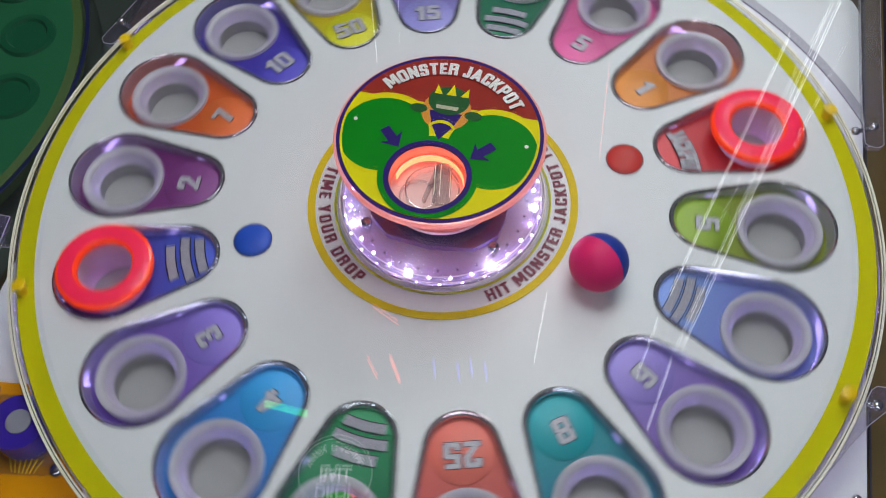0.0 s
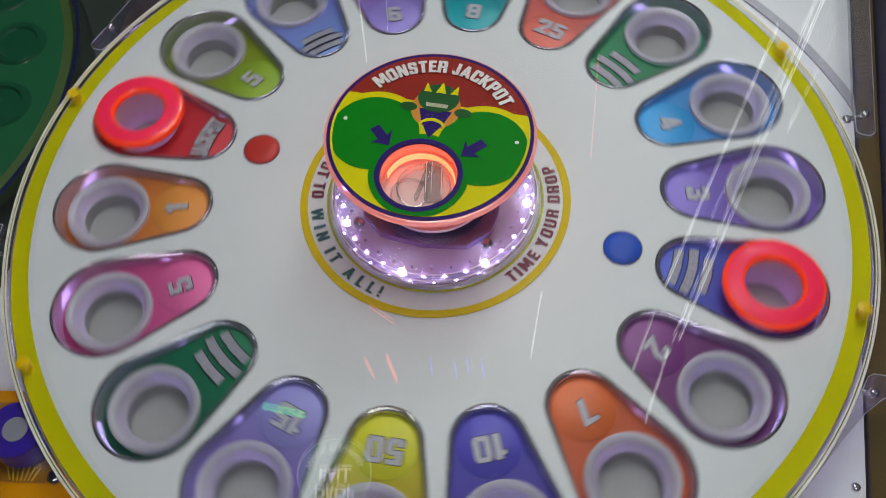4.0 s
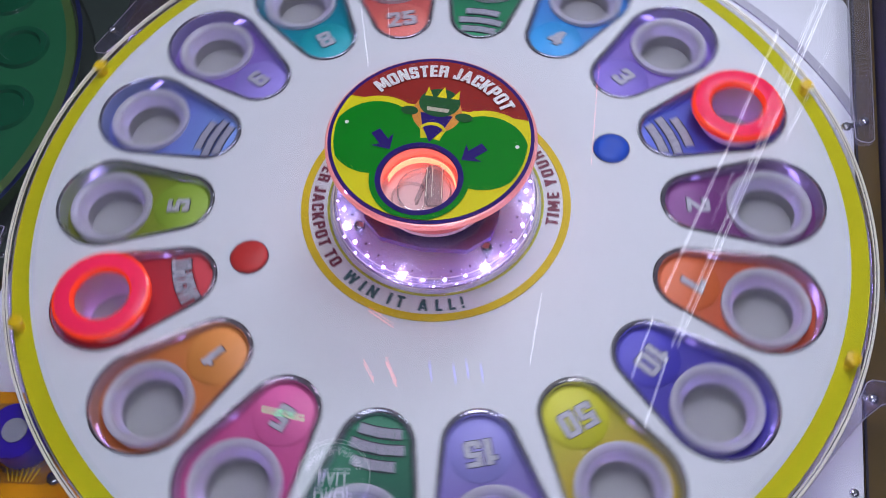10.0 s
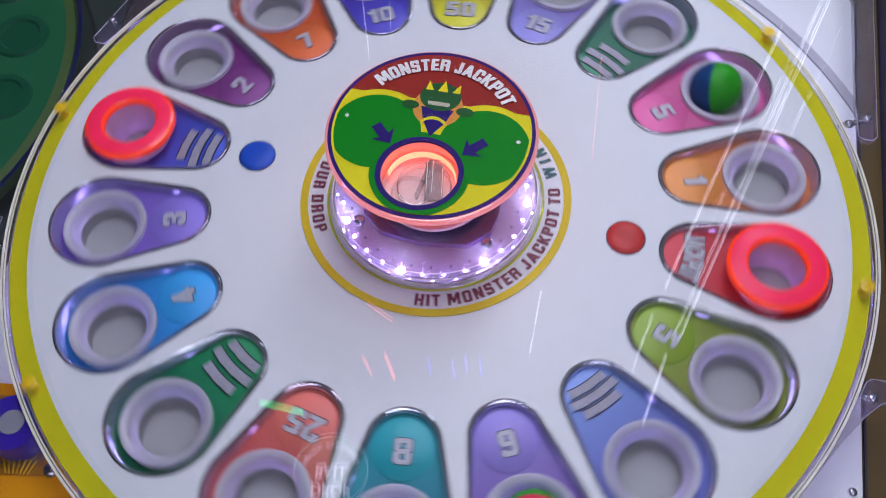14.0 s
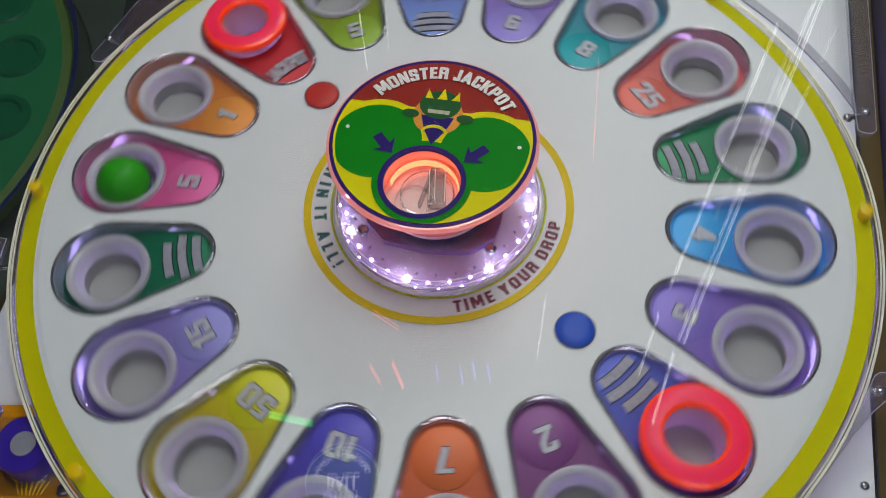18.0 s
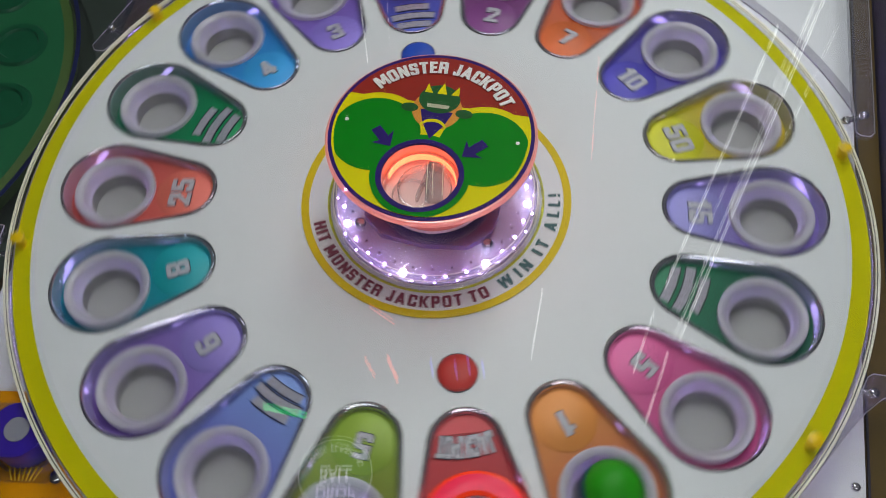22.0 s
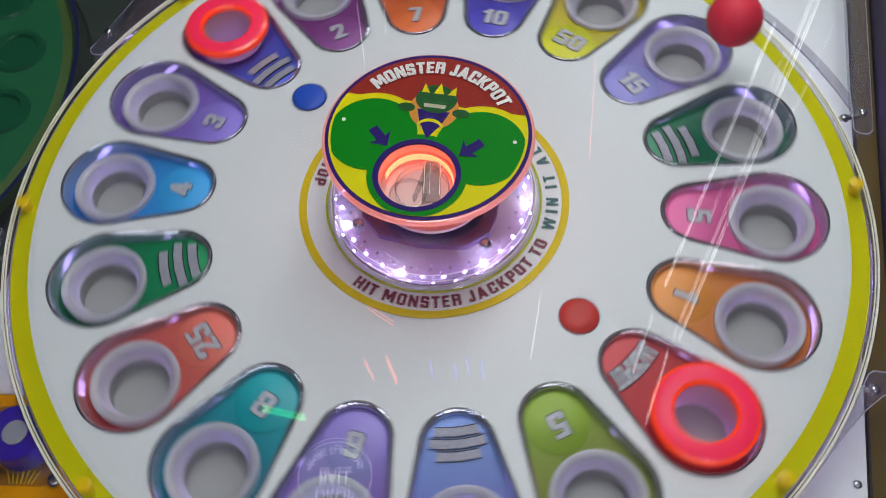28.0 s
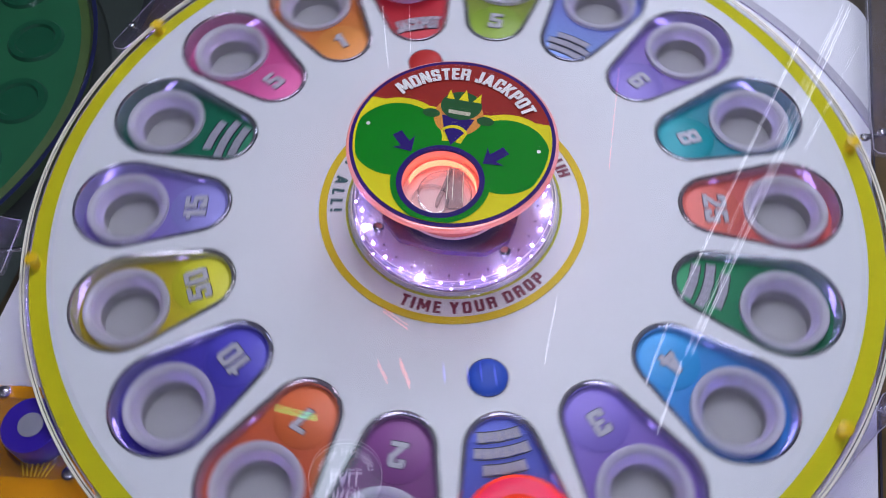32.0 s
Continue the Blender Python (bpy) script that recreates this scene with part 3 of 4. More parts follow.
inner = [f for f in bm.faces if abs(f.normal.z) < 0.5 and all(v.co.to_2d().length > 0 for v in f.verts)
         and abs(sum((Vector((v.co.x, v.co.y)).normalized() for v in f.verts), Vector((0, 0))).normalized().dot(Vector((f.normal.x, f.normal.y)))) < 0.02
         and min(abs(((math.degrees(math.atan2(f.calc_center_median().y, f.calc_center_median().x)) - 14.186 + 10) % 20)), abs(((math.degrees(math.atan2(f.calc_center_median().y, f.calc_center_median().x)) - 14.186 + 10) % 20) - 20)) < 0.2]
bmesh.ops.delete(bm, geom=inner, context="FACES_ONLY")
part("plate", bm, WHITE, wheel, "glossy white plastic plate", smooth=False)
part("sloping_edge", lathe([(0.4658, -0.006), (0.4658, 0.0), (0.4730, -0.0011), (0.4730, -0.009)], 144), WHITE, wheel, "white sloping edge")
part("outer_band", lathe([(0.4730, -0.009), (0.4730, -0.0010), (0.4945, -0.0060), (0.4945, -0.013)], 144), YELLOW, wheel, "yellow rim band")
part("inner_band", lathe([(0.1495, 0.0004), (0.1495, 0.0012), (0.1585, 0.0012), (0.1585, 0.0004)], 96), RINGGOLD, wheel, "golden yellow ring")
for i in range(8):
    a = radians(14.186 + 45 * i)
    part("peg", disc([(0.0060, 0.0), (0.0060, 0.0140), (0.0078, 0.0146), (0.0082, 0.0158), (0.0078, 0.0170), (0.0070, 0.0174)], 24, (0.4855 * math.cos(a), 0.4855 * math.sin(a), -0.0040)), TAB, wheel, "short flat-headed amber peg")
for a, m, text in ((194.186, DOTBLUE, "low domed blue lens"), (14.186, DOTRED, "low domed red lens")):
    p = (0.2245 * math.cos(radians(a)), 0.2245 * math.sin(radians(a)), 0)
    part("dot", disc([(0.0218, 0.0002), (0.0216, 0.0010), (0.0205, 0.0022), (0.0180, 0.0034), (0.0140, 0.0044), (0.0090, 0.0050), (0.0030, 0.0053)], 40, p), m, wheel, text)

    part("dot_outline", lathe([(0.0214, 0.0002), (0.0214, 0.0013), (0.0224, 0.0013), (0.0224, 0.0002)], 40, True, p), INK, wheel, "thin dark outline")
part("thin_band", lathe([(0.1242, 0.0003), (0.1242, 0.0010), (0.1272, 0.0010), (0.1272, 0.0003)], 96), mat("lime_yellow_print", "c4c81a", 0.35, vary=0.08), wheel, "thin lime yellow ring")

for text, a0, a1, m in (("HIT MONSTER JACKPOT TO", -67.0, 30.8, MAROON), ("WIN IT ALL!", 42.6, 98.0, TEALINK), ("TIME YOUR DROP", 162.0, 228.0, MAROON)):
    word = part("lettering", sign_arc(text, 0.1385, a0, a1, 0.0142, False, 0.0008, 1.18), m, wheel, "stencilled words round the hub", smooth=False)
    word.location.z = 0.0008

tray_wall_mats, floor_mats, disc_mats, lip_mats = [], [], [], []
for k, h in enumerate(POD_COLOURS):
    c = rgb(h)[:3]
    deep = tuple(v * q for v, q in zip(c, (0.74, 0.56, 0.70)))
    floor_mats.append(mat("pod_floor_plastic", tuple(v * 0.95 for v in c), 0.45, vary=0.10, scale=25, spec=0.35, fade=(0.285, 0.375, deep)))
    # discs brighter at the tip: light coming through there, put into the colour
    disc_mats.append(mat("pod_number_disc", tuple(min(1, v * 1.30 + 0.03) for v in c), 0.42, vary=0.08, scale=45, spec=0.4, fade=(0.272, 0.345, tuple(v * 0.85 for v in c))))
    lip_mats.append(mat("polished_pod_lip", tuple(0.20 * v + q for v, q in zip(c, (0.50, 0.49, 0.56))), 0.08, 0.78, vary=0.10, scale=60))
    tray_wall_mats.append(mat("pod_clear_wall", tuple(0.50 * v + q for v, q in zip(c, (0.16, 0.155, 0.20))), 0.14, vary=0.30, scale=40, clear=0.10, coat=0.8, bump=0.08, fine=50))

CUP_X, FLOOR_Z = 0.390, 0.0
TILT = pose(0.265, 0, -0.0072, 0, 3.9, 0) @ Matrix.Translation((-0.265, 0, 0))   # pod floors sink a little outwards
CUP_PROFILE = [(0.0480, -0.024), (0.0488, -0.0090), (0.0482, -0.0074), (0.0470, -0.0070), (0.0445, -0.0076), (0.0412, -0.0090), (0.0392, -0.0108), (0.0381, -0.0130), (0.0364, -0.0192), (0.0345, -0.0225), (0.0334, -0.0235), (0.0332, -0.0250), (0.0345, -0.0255), (0.0400, -0.0250)]
WELL_PROFILE = [(0.0340, -0.0258), (0.0348, -0.0458), (0.0366, -0.0458), (0.0356, -0.0258)]
TALL_PROFILE = [(0.0450, -0.024), (0.0400, -0.014), (0.0380, 0.004), (0.0345, 0.0065), (0.0325, 0.004), (0.0322, -0.020), (0.0330, -0.0500), (0.0370, -0.0500), (0.0370, -0.028)]
for k in range(18):
    m = pose(0, 0, 0, 0, 0, pod_angle(k))
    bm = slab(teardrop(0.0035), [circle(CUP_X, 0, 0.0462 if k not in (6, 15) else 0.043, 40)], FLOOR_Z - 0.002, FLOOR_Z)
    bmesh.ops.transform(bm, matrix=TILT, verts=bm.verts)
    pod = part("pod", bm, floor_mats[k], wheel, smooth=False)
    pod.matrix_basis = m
    # flank of the recess: a clear wall that leans in a little, with a rounded lip
    bm = bmesh.new()
    rows = []
    for inset, more, z in ((0.0049, 0.0, -0.0008), (0.0052, 0.0008, -0.004), (0.0060, 0.0018, -0.012), (0.0064, 0.0028, -0.0195), (0.0066, 0.0032, -0.0235)):
        ring = []
        for (x, y), (x2, y2) in zip(slim(inset), slim(inset + more * 2)):
            f = min(1.0, max(0.0, (x - 0.335) / 0.060))
            ring.append(bm.verts.new((x + (x2 - x) * f, y + (y2 - y) * f, z)))
        rows.append(ring)
    for a, b in zip(rows, rows[1:]):
        for i in range(len(a)):
            j = (i + 1) % len(a)
            bm.faces.new((a[i], a[j], b[j], b[i]))
    bmesh.ops.recalc_face_normals(bm, faces=bm.faces)
    part("clear_wall", bm, tray_wall_mats[k], pod, "clear moulded flank")
    bm = bmesh.new()
    rows = [[bm.verts.new((x, y, z)) for x, y in teardrop(i)] for i, z in ((-0.0012, 0.0004), (-0.0010, 0.0009), (0.0008, 0.0009), (0.0010, 0.0004))]
    for a, b in zip(rows, rows[1:]):
        for i in range(len(a)):
            j = (i + 1) % len(a)
            bm.faces.new((a[i], a[j], b[j], b[i]))
    bmesh.ops.recalc_face_normals(bm, faces=bm.faces)
    part("seam", bm, GAP, pod, "dark seam round the pod")
    bm = bmesh.new()
    rows = [[bm.verts.new((x, y, z)) for x, y in slim(i)] for i, z in ((0.0003, 0.0003), (0.0004, 0.0013), (0.0006, 0.0019), (0.0009, 0.0020), (0.0021, 0.00150), (0.0033, 0.00085), (0.0044, 0.00012), (0.0050, -0.0008), (0.0053, -0.0040))]
    for a, b in zip(rows, rows[1:]):
        for i in range(len(a)):
            j = (i + 1) % len(a)
            bm.faces.new((a[i], a[j], b[j], b[i]))
    bmesh.ops.recalc_face_normals(bm, faces=bm.faces)
    part("lip", bm, lip_mats[k], pod, "polished clear lip with bright glints")
    ringed = k in (6, 15)
    cup = lathe(TALL_PROFILE if ringed else CUP_PROFILE, 56, True, (CUP_X, 0, 0))
    for f in cup.faces:
        f.material_index = 1 if not ringed and min(v.co.z for v in f.verts) > -0.0115 else 0
    part("cup", cup, [PINKBLEEDCUP if ringed else CUP, CUPRIM], pod, "ball cup with the ring's pink light in its colour" if ringed else "white plastic ball cup")
    if not ringed:
        part("well", lathe(WELL_PROFILE, 48, True, (CUP_X, 0, 0)), CUPFLOOR, pod, "grey chamber below the cup")
    part("cup_floor", disc([(0.0350, -0.0480), (0.0350, -0.0460)], 40, (CUP_X, 0, 0)), CUPFLOOR, pod, "grey floor of the cup")
    if ringed:
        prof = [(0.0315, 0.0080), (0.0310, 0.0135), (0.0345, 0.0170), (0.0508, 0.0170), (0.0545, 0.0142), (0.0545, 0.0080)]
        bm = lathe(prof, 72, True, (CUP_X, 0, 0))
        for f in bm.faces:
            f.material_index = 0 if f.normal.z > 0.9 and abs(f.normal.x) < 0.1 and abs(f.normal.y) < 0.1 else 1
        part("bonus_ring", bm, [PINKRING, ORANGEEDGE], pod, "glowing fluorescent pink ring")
    if POD_TEXT[k] and not ringed:
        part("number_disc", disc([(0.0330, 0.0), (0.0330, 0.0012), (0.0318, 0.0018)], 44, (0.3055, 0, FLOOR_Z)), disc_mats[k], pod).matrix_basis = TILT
    text = POD_TEXT[k]
    place = TILT @ Matrix.Translation((0.3080, 0, FLOOR_Z + 0.0026)) @ pose(0, 0, 0, 0, 0, -90)
    if text == "JACKPOT":
        bm = sign_arc(text, 0.120, 102.6, 77.4, 0.0228, True, 0.0012, 0.62)
        bmesh.ops.transform(bm, matrix=TILT @ Matrix.Translation((0.1830, 0, FLOOR_Z + 0.0022)) @ pose(0, 0, 0, 0, 0, -90), verts=bm.verts)
        part("lettering", bm, SILVER, pod, "silver word on the pod", smooth=False)
        bm = sign_arc(text, 0.120, 102.6, 77.4, 0.0228, True, 0.0008, 0.62, 0.0009)
        bmesh.ops.transform(bm, matrix=TILT @ Matrix.Translation((0.1830, 0, FLOOR_Z + 0.0017)) @ pose(0, 0, 0, 0, 0, -90), verts=bm.verts)
        part("outline", bm, INK, pod, "dark outline of the word", smooth=False)
        part("number_disc", slab(circle(SMALL[0], 0, 0.0355, 30, 115, 245), [], FLOOR_Z, FLOOR_Z + 0.0012), disc_mats[k], pod, smooth=False).matrix_basis = TILT
    elif text:
        bm = sign_word(text, 0.0270, 0.0010, 1.10, 0.0009)
        bmesh.ops.transform(bm, matrix=Matrix.Translation((-0.0003, 0.0003, -0.0010)) @ place, verts=bm.verts)
        part("outline", bm, INK, pod, "dark shadow of the numeral", smooth=False)
        bm = sign_word(text, 0.0270, 0.0010, 1.10)
        bmesh.ops.transform(bm, matrix=place, verts=bm.verts)
        part("numeral", bm, SILVER, pod, "silver numeral", smooth=False)
    else:
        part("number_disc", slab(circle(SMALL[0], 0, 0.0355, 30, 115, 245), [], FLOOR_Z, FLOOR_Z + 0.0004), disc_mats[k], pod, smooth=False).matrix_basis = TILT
        pitch, tall = (0.0128, 0.0088) if k == 8 else (0.0172, 0.0102)
        for row, (x, w, count) in enumerate(((0.282, 0.044, 5), (0.282 + pitch, 0.056, 6), (0.282 + 2 * pitch, 0.044, 5))):
            span = math.degrees(w / 2 / 0.130)
            step = 2 * span / count
            for i in range(count):
                a = -span + step * i
                lines = circle(x - 0.130, 0, 0.130, 4, a + 0.04 * step, a + 0.96 * step)
                outer = circle(x - 0.130, 0, 0.130 + tall - 0.0006 * ((i + row) % 2), 4, a + 0.96 * step, a + 0.04 * step)
                part("bar", slab(lines + outer, [], FLOOR_Z + 0.0006, FLOOR_Z + 0.0018), BARPRINT, pod, "silver printed bar", smooth=False).matrix_basis = TILT
            for r0, r1 in ((0.1286, 0.1297), (0.1304 + tall, 0.1314 + tall)):
                lines = circle(x - 0.130, 0, r0, 12, -span, span)
                outer = circle(x - 0.130, 0, r1, 12, span, -span)
                part("line", slab(lines + outer, [], FLOOR_Z + 0.0004, FLOOR_Z + 0.0012), INK, pod, "thin dark line", smooth=False).matrix_basis = TILT

# ---------------------------------------------------------------- the jackpot tower in the middle
tower = thing("jackpot_tower", MACHINE @ pose(0, 0, DECK_Z), "clear acrylic tower with a printed round top and lit base", "game tower")
UP = -DECK_Z
TOP = 0.1229 + UP
part("post", disc([(0.114, 0.0), (0.114, UP - 0.004)], 64), BOARD, tower)
part("led_board", lathe([(0.060, UP - 0.003), (0.060, UP + 0.002), (0.1165, UP + 0.002), (0.1165, UP - 0.003)], 96), BOARD, tower, "pale round circuit board")
part("base_cover", lathe([(0.030, UP + 0.0155), (0.030, UP + 0.018), (0.1135, UP + 0.018), (0.1185, UP + 0.014), (0.1200, UP + 0.002), (0.1170, UP + 0.002), (0.1155, UP + 0.012), (0.1120, UP + 0.0155)], 96), CLEAR, tower, "clear moulded base cover")
for r, z in ((0.1150, 0.0182), (0.1192, 0.0120), (0.1208, 0.0040)):
    part("ridge", lathe([(r - 0.0006, UP + z - 0.0005), (r - 0.0006, UP + z + 0.0004), (r + 0.0006, UP + z + 0.0004), (r + 0.0006, UP + z - 0.0005)], 96), EDGESHINE, tower, "ridge of the clear cover, its highlight painted cream")
part("base_flange", lathe([(0.1185, UP + 0.0012), (0.1185, UP + 0.0045), (0.1245, UP + 0.0045), (0.1262, UP + 0.003), (0.1262, UP + 0.0012)], 96), CLEAR, tower, "clear flange")
octagon = [(-0.078, -0.022), (-0.074, -0.046), (-0.050, -0.068), (0.0, -0.074), (0.050, -0.068), (0.074, -0.046), (0.078, -0.022), (0.078, 0.05), (0.05, 0.080), (-0.05, 0.080), (-0.078, 0.05)]
part("collar", slab(octagon, [], UP + 0.006, UP + 0.0150), COLLAR, tower, "dark smoked octagonal collar", smooth=False)
for i in range(28):
    a = 360 / 28 * i + 4
    x, y = 0.1075 * math.cos(radians(a)), 0.1075 * math.sin(radians(a))
    big = i % 4 == 0
    part("led", disc([(0.0038 if big else 0.0017, 0), (0.0038 if big else 0.0017, 0.0016), (0.0012, 0.0026)], 12, (x, y, UP + 0.0021)), WHITELED if big else VIOLETLED, tower, "bright lamp" if big else "small violet lamp")
    x, y = 0.0985 * math.cos(radians(a + 5)), 0.0985 * math.sin(radians(a + 5))
    x2, y2 = 0.1150 * math.cos(radians(a + 6.4)), 0.1150 * math.sin(radians(a + 6.4))
    part("led", disc([(0.0011, 0), (0.0011, 0.0012), (0.0006, 0.0018)], 8, (x2, y2, UP + 0.0021)), VIOLETLED, tower, "small violet lamp")
    part("chip", box(0.003, 0.0022, 0.0014, (x, y, UP + 0.0027), 0, a), INK, tower)
for a in (218.7, -41.4, 38.7, 141.3):
    x, y = 0.0965 * math.cos(radians(a)), 0.0965 * math.sin(radians(a))
    s = screw("screw", tower, x, y, UP + 0.0182, 0.0068)
    part("standoff", disc([(0.0042, UP + 0.002), (0.0042, UP + 0.0155)], 16, (x, y, 0)), CLEARDIM, tower)
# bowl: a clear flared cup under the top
part("bowl", lathe([(0.060, UP + 0.026), (0.064, UP + 0.028), (0.072, UP + 0.045), (0.086, UP + 0.075), (0.098, UP + 0.100), (0.104, TOP - 0.010), (0.101, TOP - 0.010), (0.094, UP + 0.099), (0.083, UP + 0.076), (0.069, UP + 0.048), (0.060, UP + 0.032)], 96), PINKBOWL, tower, "clear flared bowl, inner lamplight added as its own pink glow")
part("bowl_floor", disc([(0.066, UP + 0.0262), (0.066, UP + 0.031)], 64), mat("pale_pink_bowl_floor", "e6c8c6", 0.3, vary=0.15, scale=20), tower)
band = slab(circle(0, -0.056, 0.0372, 40, 8, 172) + circle(0, -0.056, 0.0360, 40, 172, 8), [], UP + 0.1020, UP + 0.1105)
part("led_ring", band, REDLED, tower, "glowing orange light band below the hole")
part("liner", lathe([(0.0450, TOP - 0.0105), (0.0435, UP + 0.106), (0.0425, UP + 0.097), (0.0005, UP + 0.097), (0.0005, UP + 0.095), (0.0440, UP + 0.095), (0.0450, UP + 0.106), (0.0465, TOP - 0.0105)], 64, True, (0, -0.050, 0)), mat("pale_pink_liner", "e6bcb6", 0.25, vary=0.10, scale=30, coat=0.4), tower, "pale pink liner of the hole")
part("inner_tube", lathe([(0.0275, UP + 0.0972), (0.0275, UP + 0.1060), (0.0290, UP + 0.1060), (0.0290, UP + 0.0972)], 48, True, (0.004, -0.058, 0)), CLEARDIM, tower, "clear ball tube")
part("inner_ring", lathe([(0.0276, UP + 0.1062), (0.0276, UP + 0.1072), (0.0289, UP + 0.1072), (0.0289, UP + 0.1062)], 48, True, (0.004, -0.058, 0)), CLEARDIM, tower, "bright edge of a clear ring")
CHUTE = mat("grey_clear_chute", "d6cecf", 0.18, vary=0.25, scale=60, coat=0.6, clear=0.80)
part("chute", box(0.019, 0.052, 0.010, (0.0125, -0.048, UP + 0.1024), 0.003, 9), CHUTE, tower, "grey clear ball chute seen through the hole")
part("chute_plate", box(0.003, 0.046, 0.010, (0.001, -0.050, UP + 0.1024), 0.0008, -8), CHUTE, tower)
for x, w in ((0.0045, 0.0009), (0.0105, 0.0006), (0.0212, 0.0009)):
    part("chute_edge", box(w, 0.040, 0.0012, (x, -0.047, UP + 0.1082), 0.0003, 9), EDGESHINE, tower, "edge of the chute, its highlight painted cream")
for x, y, l, a in ((0.016, -0.036, 0.018, -38), (0.006, -0.052, 0.016, -52)):
    part("wire", box(0.0005, l, 0.0005, (x, y, UP + 0.1085), 0, a), INK, tower)
part("small_ring", lathe([(0.0185, UP + 0.0972), (0.0185, UP + 0.1020), (0.0198, UP + 0.1020), (0.0198, UP + 0.0972)], 40, True, (-0.010, -0.066, 0)), CLEARDIM, tower, "small clear ring")
HOLE = circle(0, -0.056, 0.0405, 56)
part("rim", slab(circle(0, 0, 0.1125, 96), [HOLE], TOP - 0.010, TOP - 0.0012), PINKRIM, tower, "thick clear rim, inner lamplight added as its own pink glow")
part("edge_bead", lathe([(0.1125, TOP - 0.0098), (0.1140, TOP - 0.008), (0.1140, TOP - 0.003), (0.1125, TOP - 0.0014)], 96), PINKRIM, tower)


def clipped(pts, r):
    """Points pulled in to a circle of radius r round the middle, and out of the hole."""
    pts = [(x, y) if math.hypot(x, y) <= r else (x * r / math.hypot(x, y), y * r / math.hypot(x, y)) for x, y in pts]
    out = []
    for x, y in pts:
        d = math.hypot(x, y + 0.056)
        out.append((x, y) if d >= 0.0457 else (x * 0.0457 / d, -0.056 + (y + 0.056) * 0.0457 / d))
    return out


label = part("label", slab(circle(0, 0, 0.1105, 96), [HOLE], TOP - 0.0011, TOP), P_PURPLE, tower, "round printed label with a hole")


label.matrix_basis = pose(0, 0, 0, 0, 0, -0.9)


def printed(name, pts, level, m, holes=(), text=""):
    return part(name, slab(pts, list(holes), TOP + 0.0002 * level - 0.0001, TOP + 0.0002 * level + 0.0001), m, label, text, smooth=False)


printed("background", circle(0, 0, 0.1065, 96, 20, 160) + [], 1, P_RED, text="brick red field")
lower = circle(0, 0, 0.1065, 80, 158, 382)
printed("lower_field", lower, 1.5, P_YELLOW, [circle(0, -0.056, 0.0455, 56)], text="yellow field")
for sx in (-1, 1):
    printed("outline", clipped(circle(sx * 0.0585, -0.009, 0.0545, 64), 0.1065), 3, P_YELLOW, text="yellow outline")
for sx in (-1, 1):
    printed("green_round", clipped(circle(sx * 0.0585, -0.011, 0.0485, 64), 0.1040), 5, P_GREEN, text="green round field")
printed("green_ring", [p for p in clipped(circle(0, -0.0560, 0.0525, 64), 0.1065)], 6.2, P_GREEN, [circle(0, -0.056, 0.0455, 56)], "green ring round the hole")
printed("purple_ring", circle(0, -0.056, 0.0462, 64), 8, P_PURPLE, [HOLE], "purple ring round the hole")
# the badge between the rounds, as plain shapes
printed("badge_glow", circle(0, 0.032, 0.027, 32), 6.6, P_ORANGE)
printed("badge_body", [(-0.018, 0.030), (-0.012, 0.012), (0.0, -0.0085), (0.012, 0.012), (0.018, 0.030)], 7.2, P_PURPLE)
printed("badge_band", circle(0, 0.0020, 0.0165, 16, 30, 150) + circle(0, -0.001, 0.0155, 16, 150, 30), 7.8, P_YELLOW)
printed("badge_round", [(1.16 * x, y) for x, y in circle(0, 0.046, 0.0195, 36)], 8.6, P_DKGREEN)
for x, w in ((-0.0135, 0.0045), (0.001, 0.0055), (0.0155, 0.0045)):
    printed("badge_crest", [(x - w, 0.0535), (x * 1.2, 0.0660 if abs(x) > 0.01 else 0.0690), (x + w, 0.0535)], 9.0, P_YELLOW)
printed("badge_stripe", [(-0.0115, 0.0335), (0.0115, 0.0335), (0.0125, 0.0385), (-0.0125, 0.0385)], 9.4, mat("pale_badge_print", "b9b59a", 0.4, vary=0.5, scale=420))
for sx in (-1, 1):
    printed("badge_side", [(1.6 * x + sx * 0.030, y) for x, y in circle(0, 0.030, 0.006, 16)], 8.8, P_DKGREEN)
    printed("rivet", circle(sx * 0.0932, 0.0020, 0.0022, 14), 9, P_WHITE)
    d = Vector((-sx * 0.70, -0.72)).normalized()
    n = Vector((-d.y, d.x))
    tip = Vector((sx * 0.0385, -0.0255))
    pts = [tip, tip - d * 0.016 + n * 0.014, tip - d * 0.013 + n * 0.0055, tip - d * 0.030 + n * 0.0055, tip - d * 0.030 - n * 0.0055, tip - d * 0.013 - n * 0.0055, tip - d * 0.016 - n * 0.014]
    printed("arrow", [(p.x, p.y) for p in pts], 9, P_PURPLE, text="purple arrow")
bm = sign_arc("MONSTER JACKPOT", 0.0905, 138.6, 36.8, 0.0165, True, 0.0006, 1.04)
word = part("lettering", bm, P_WHITE, label, "bold white words on an arc", smooth=False)
word.location.z = TOP + 0.0022

# ---------------------------------------------------------------- balls
R_BALL = 0.0325


def ball(h1, h2, text):
    ob = thing("play_ball", pose(0, 0, 0), text, "ball", "play balls")
    for i, h in enumerate((h1, h2)):
        prof = [(R_BALL * math.cos(radians(a)), (1 if i == 0 else -1) * R_BALL * math.sin(radians(a))) for a in (0, 6, 14, 24, 36, 48, 60, 72, 82)]
        part("half_shell", disc(prof, 40), mat("ball_shell_plastic", h, 0.5, vary=0.10, scale=30, spec=0.3), ob)
    return ob


ball_a = ball("e0266c", "1d3a9c", "half pink, half blue plastic ball on the wheel")
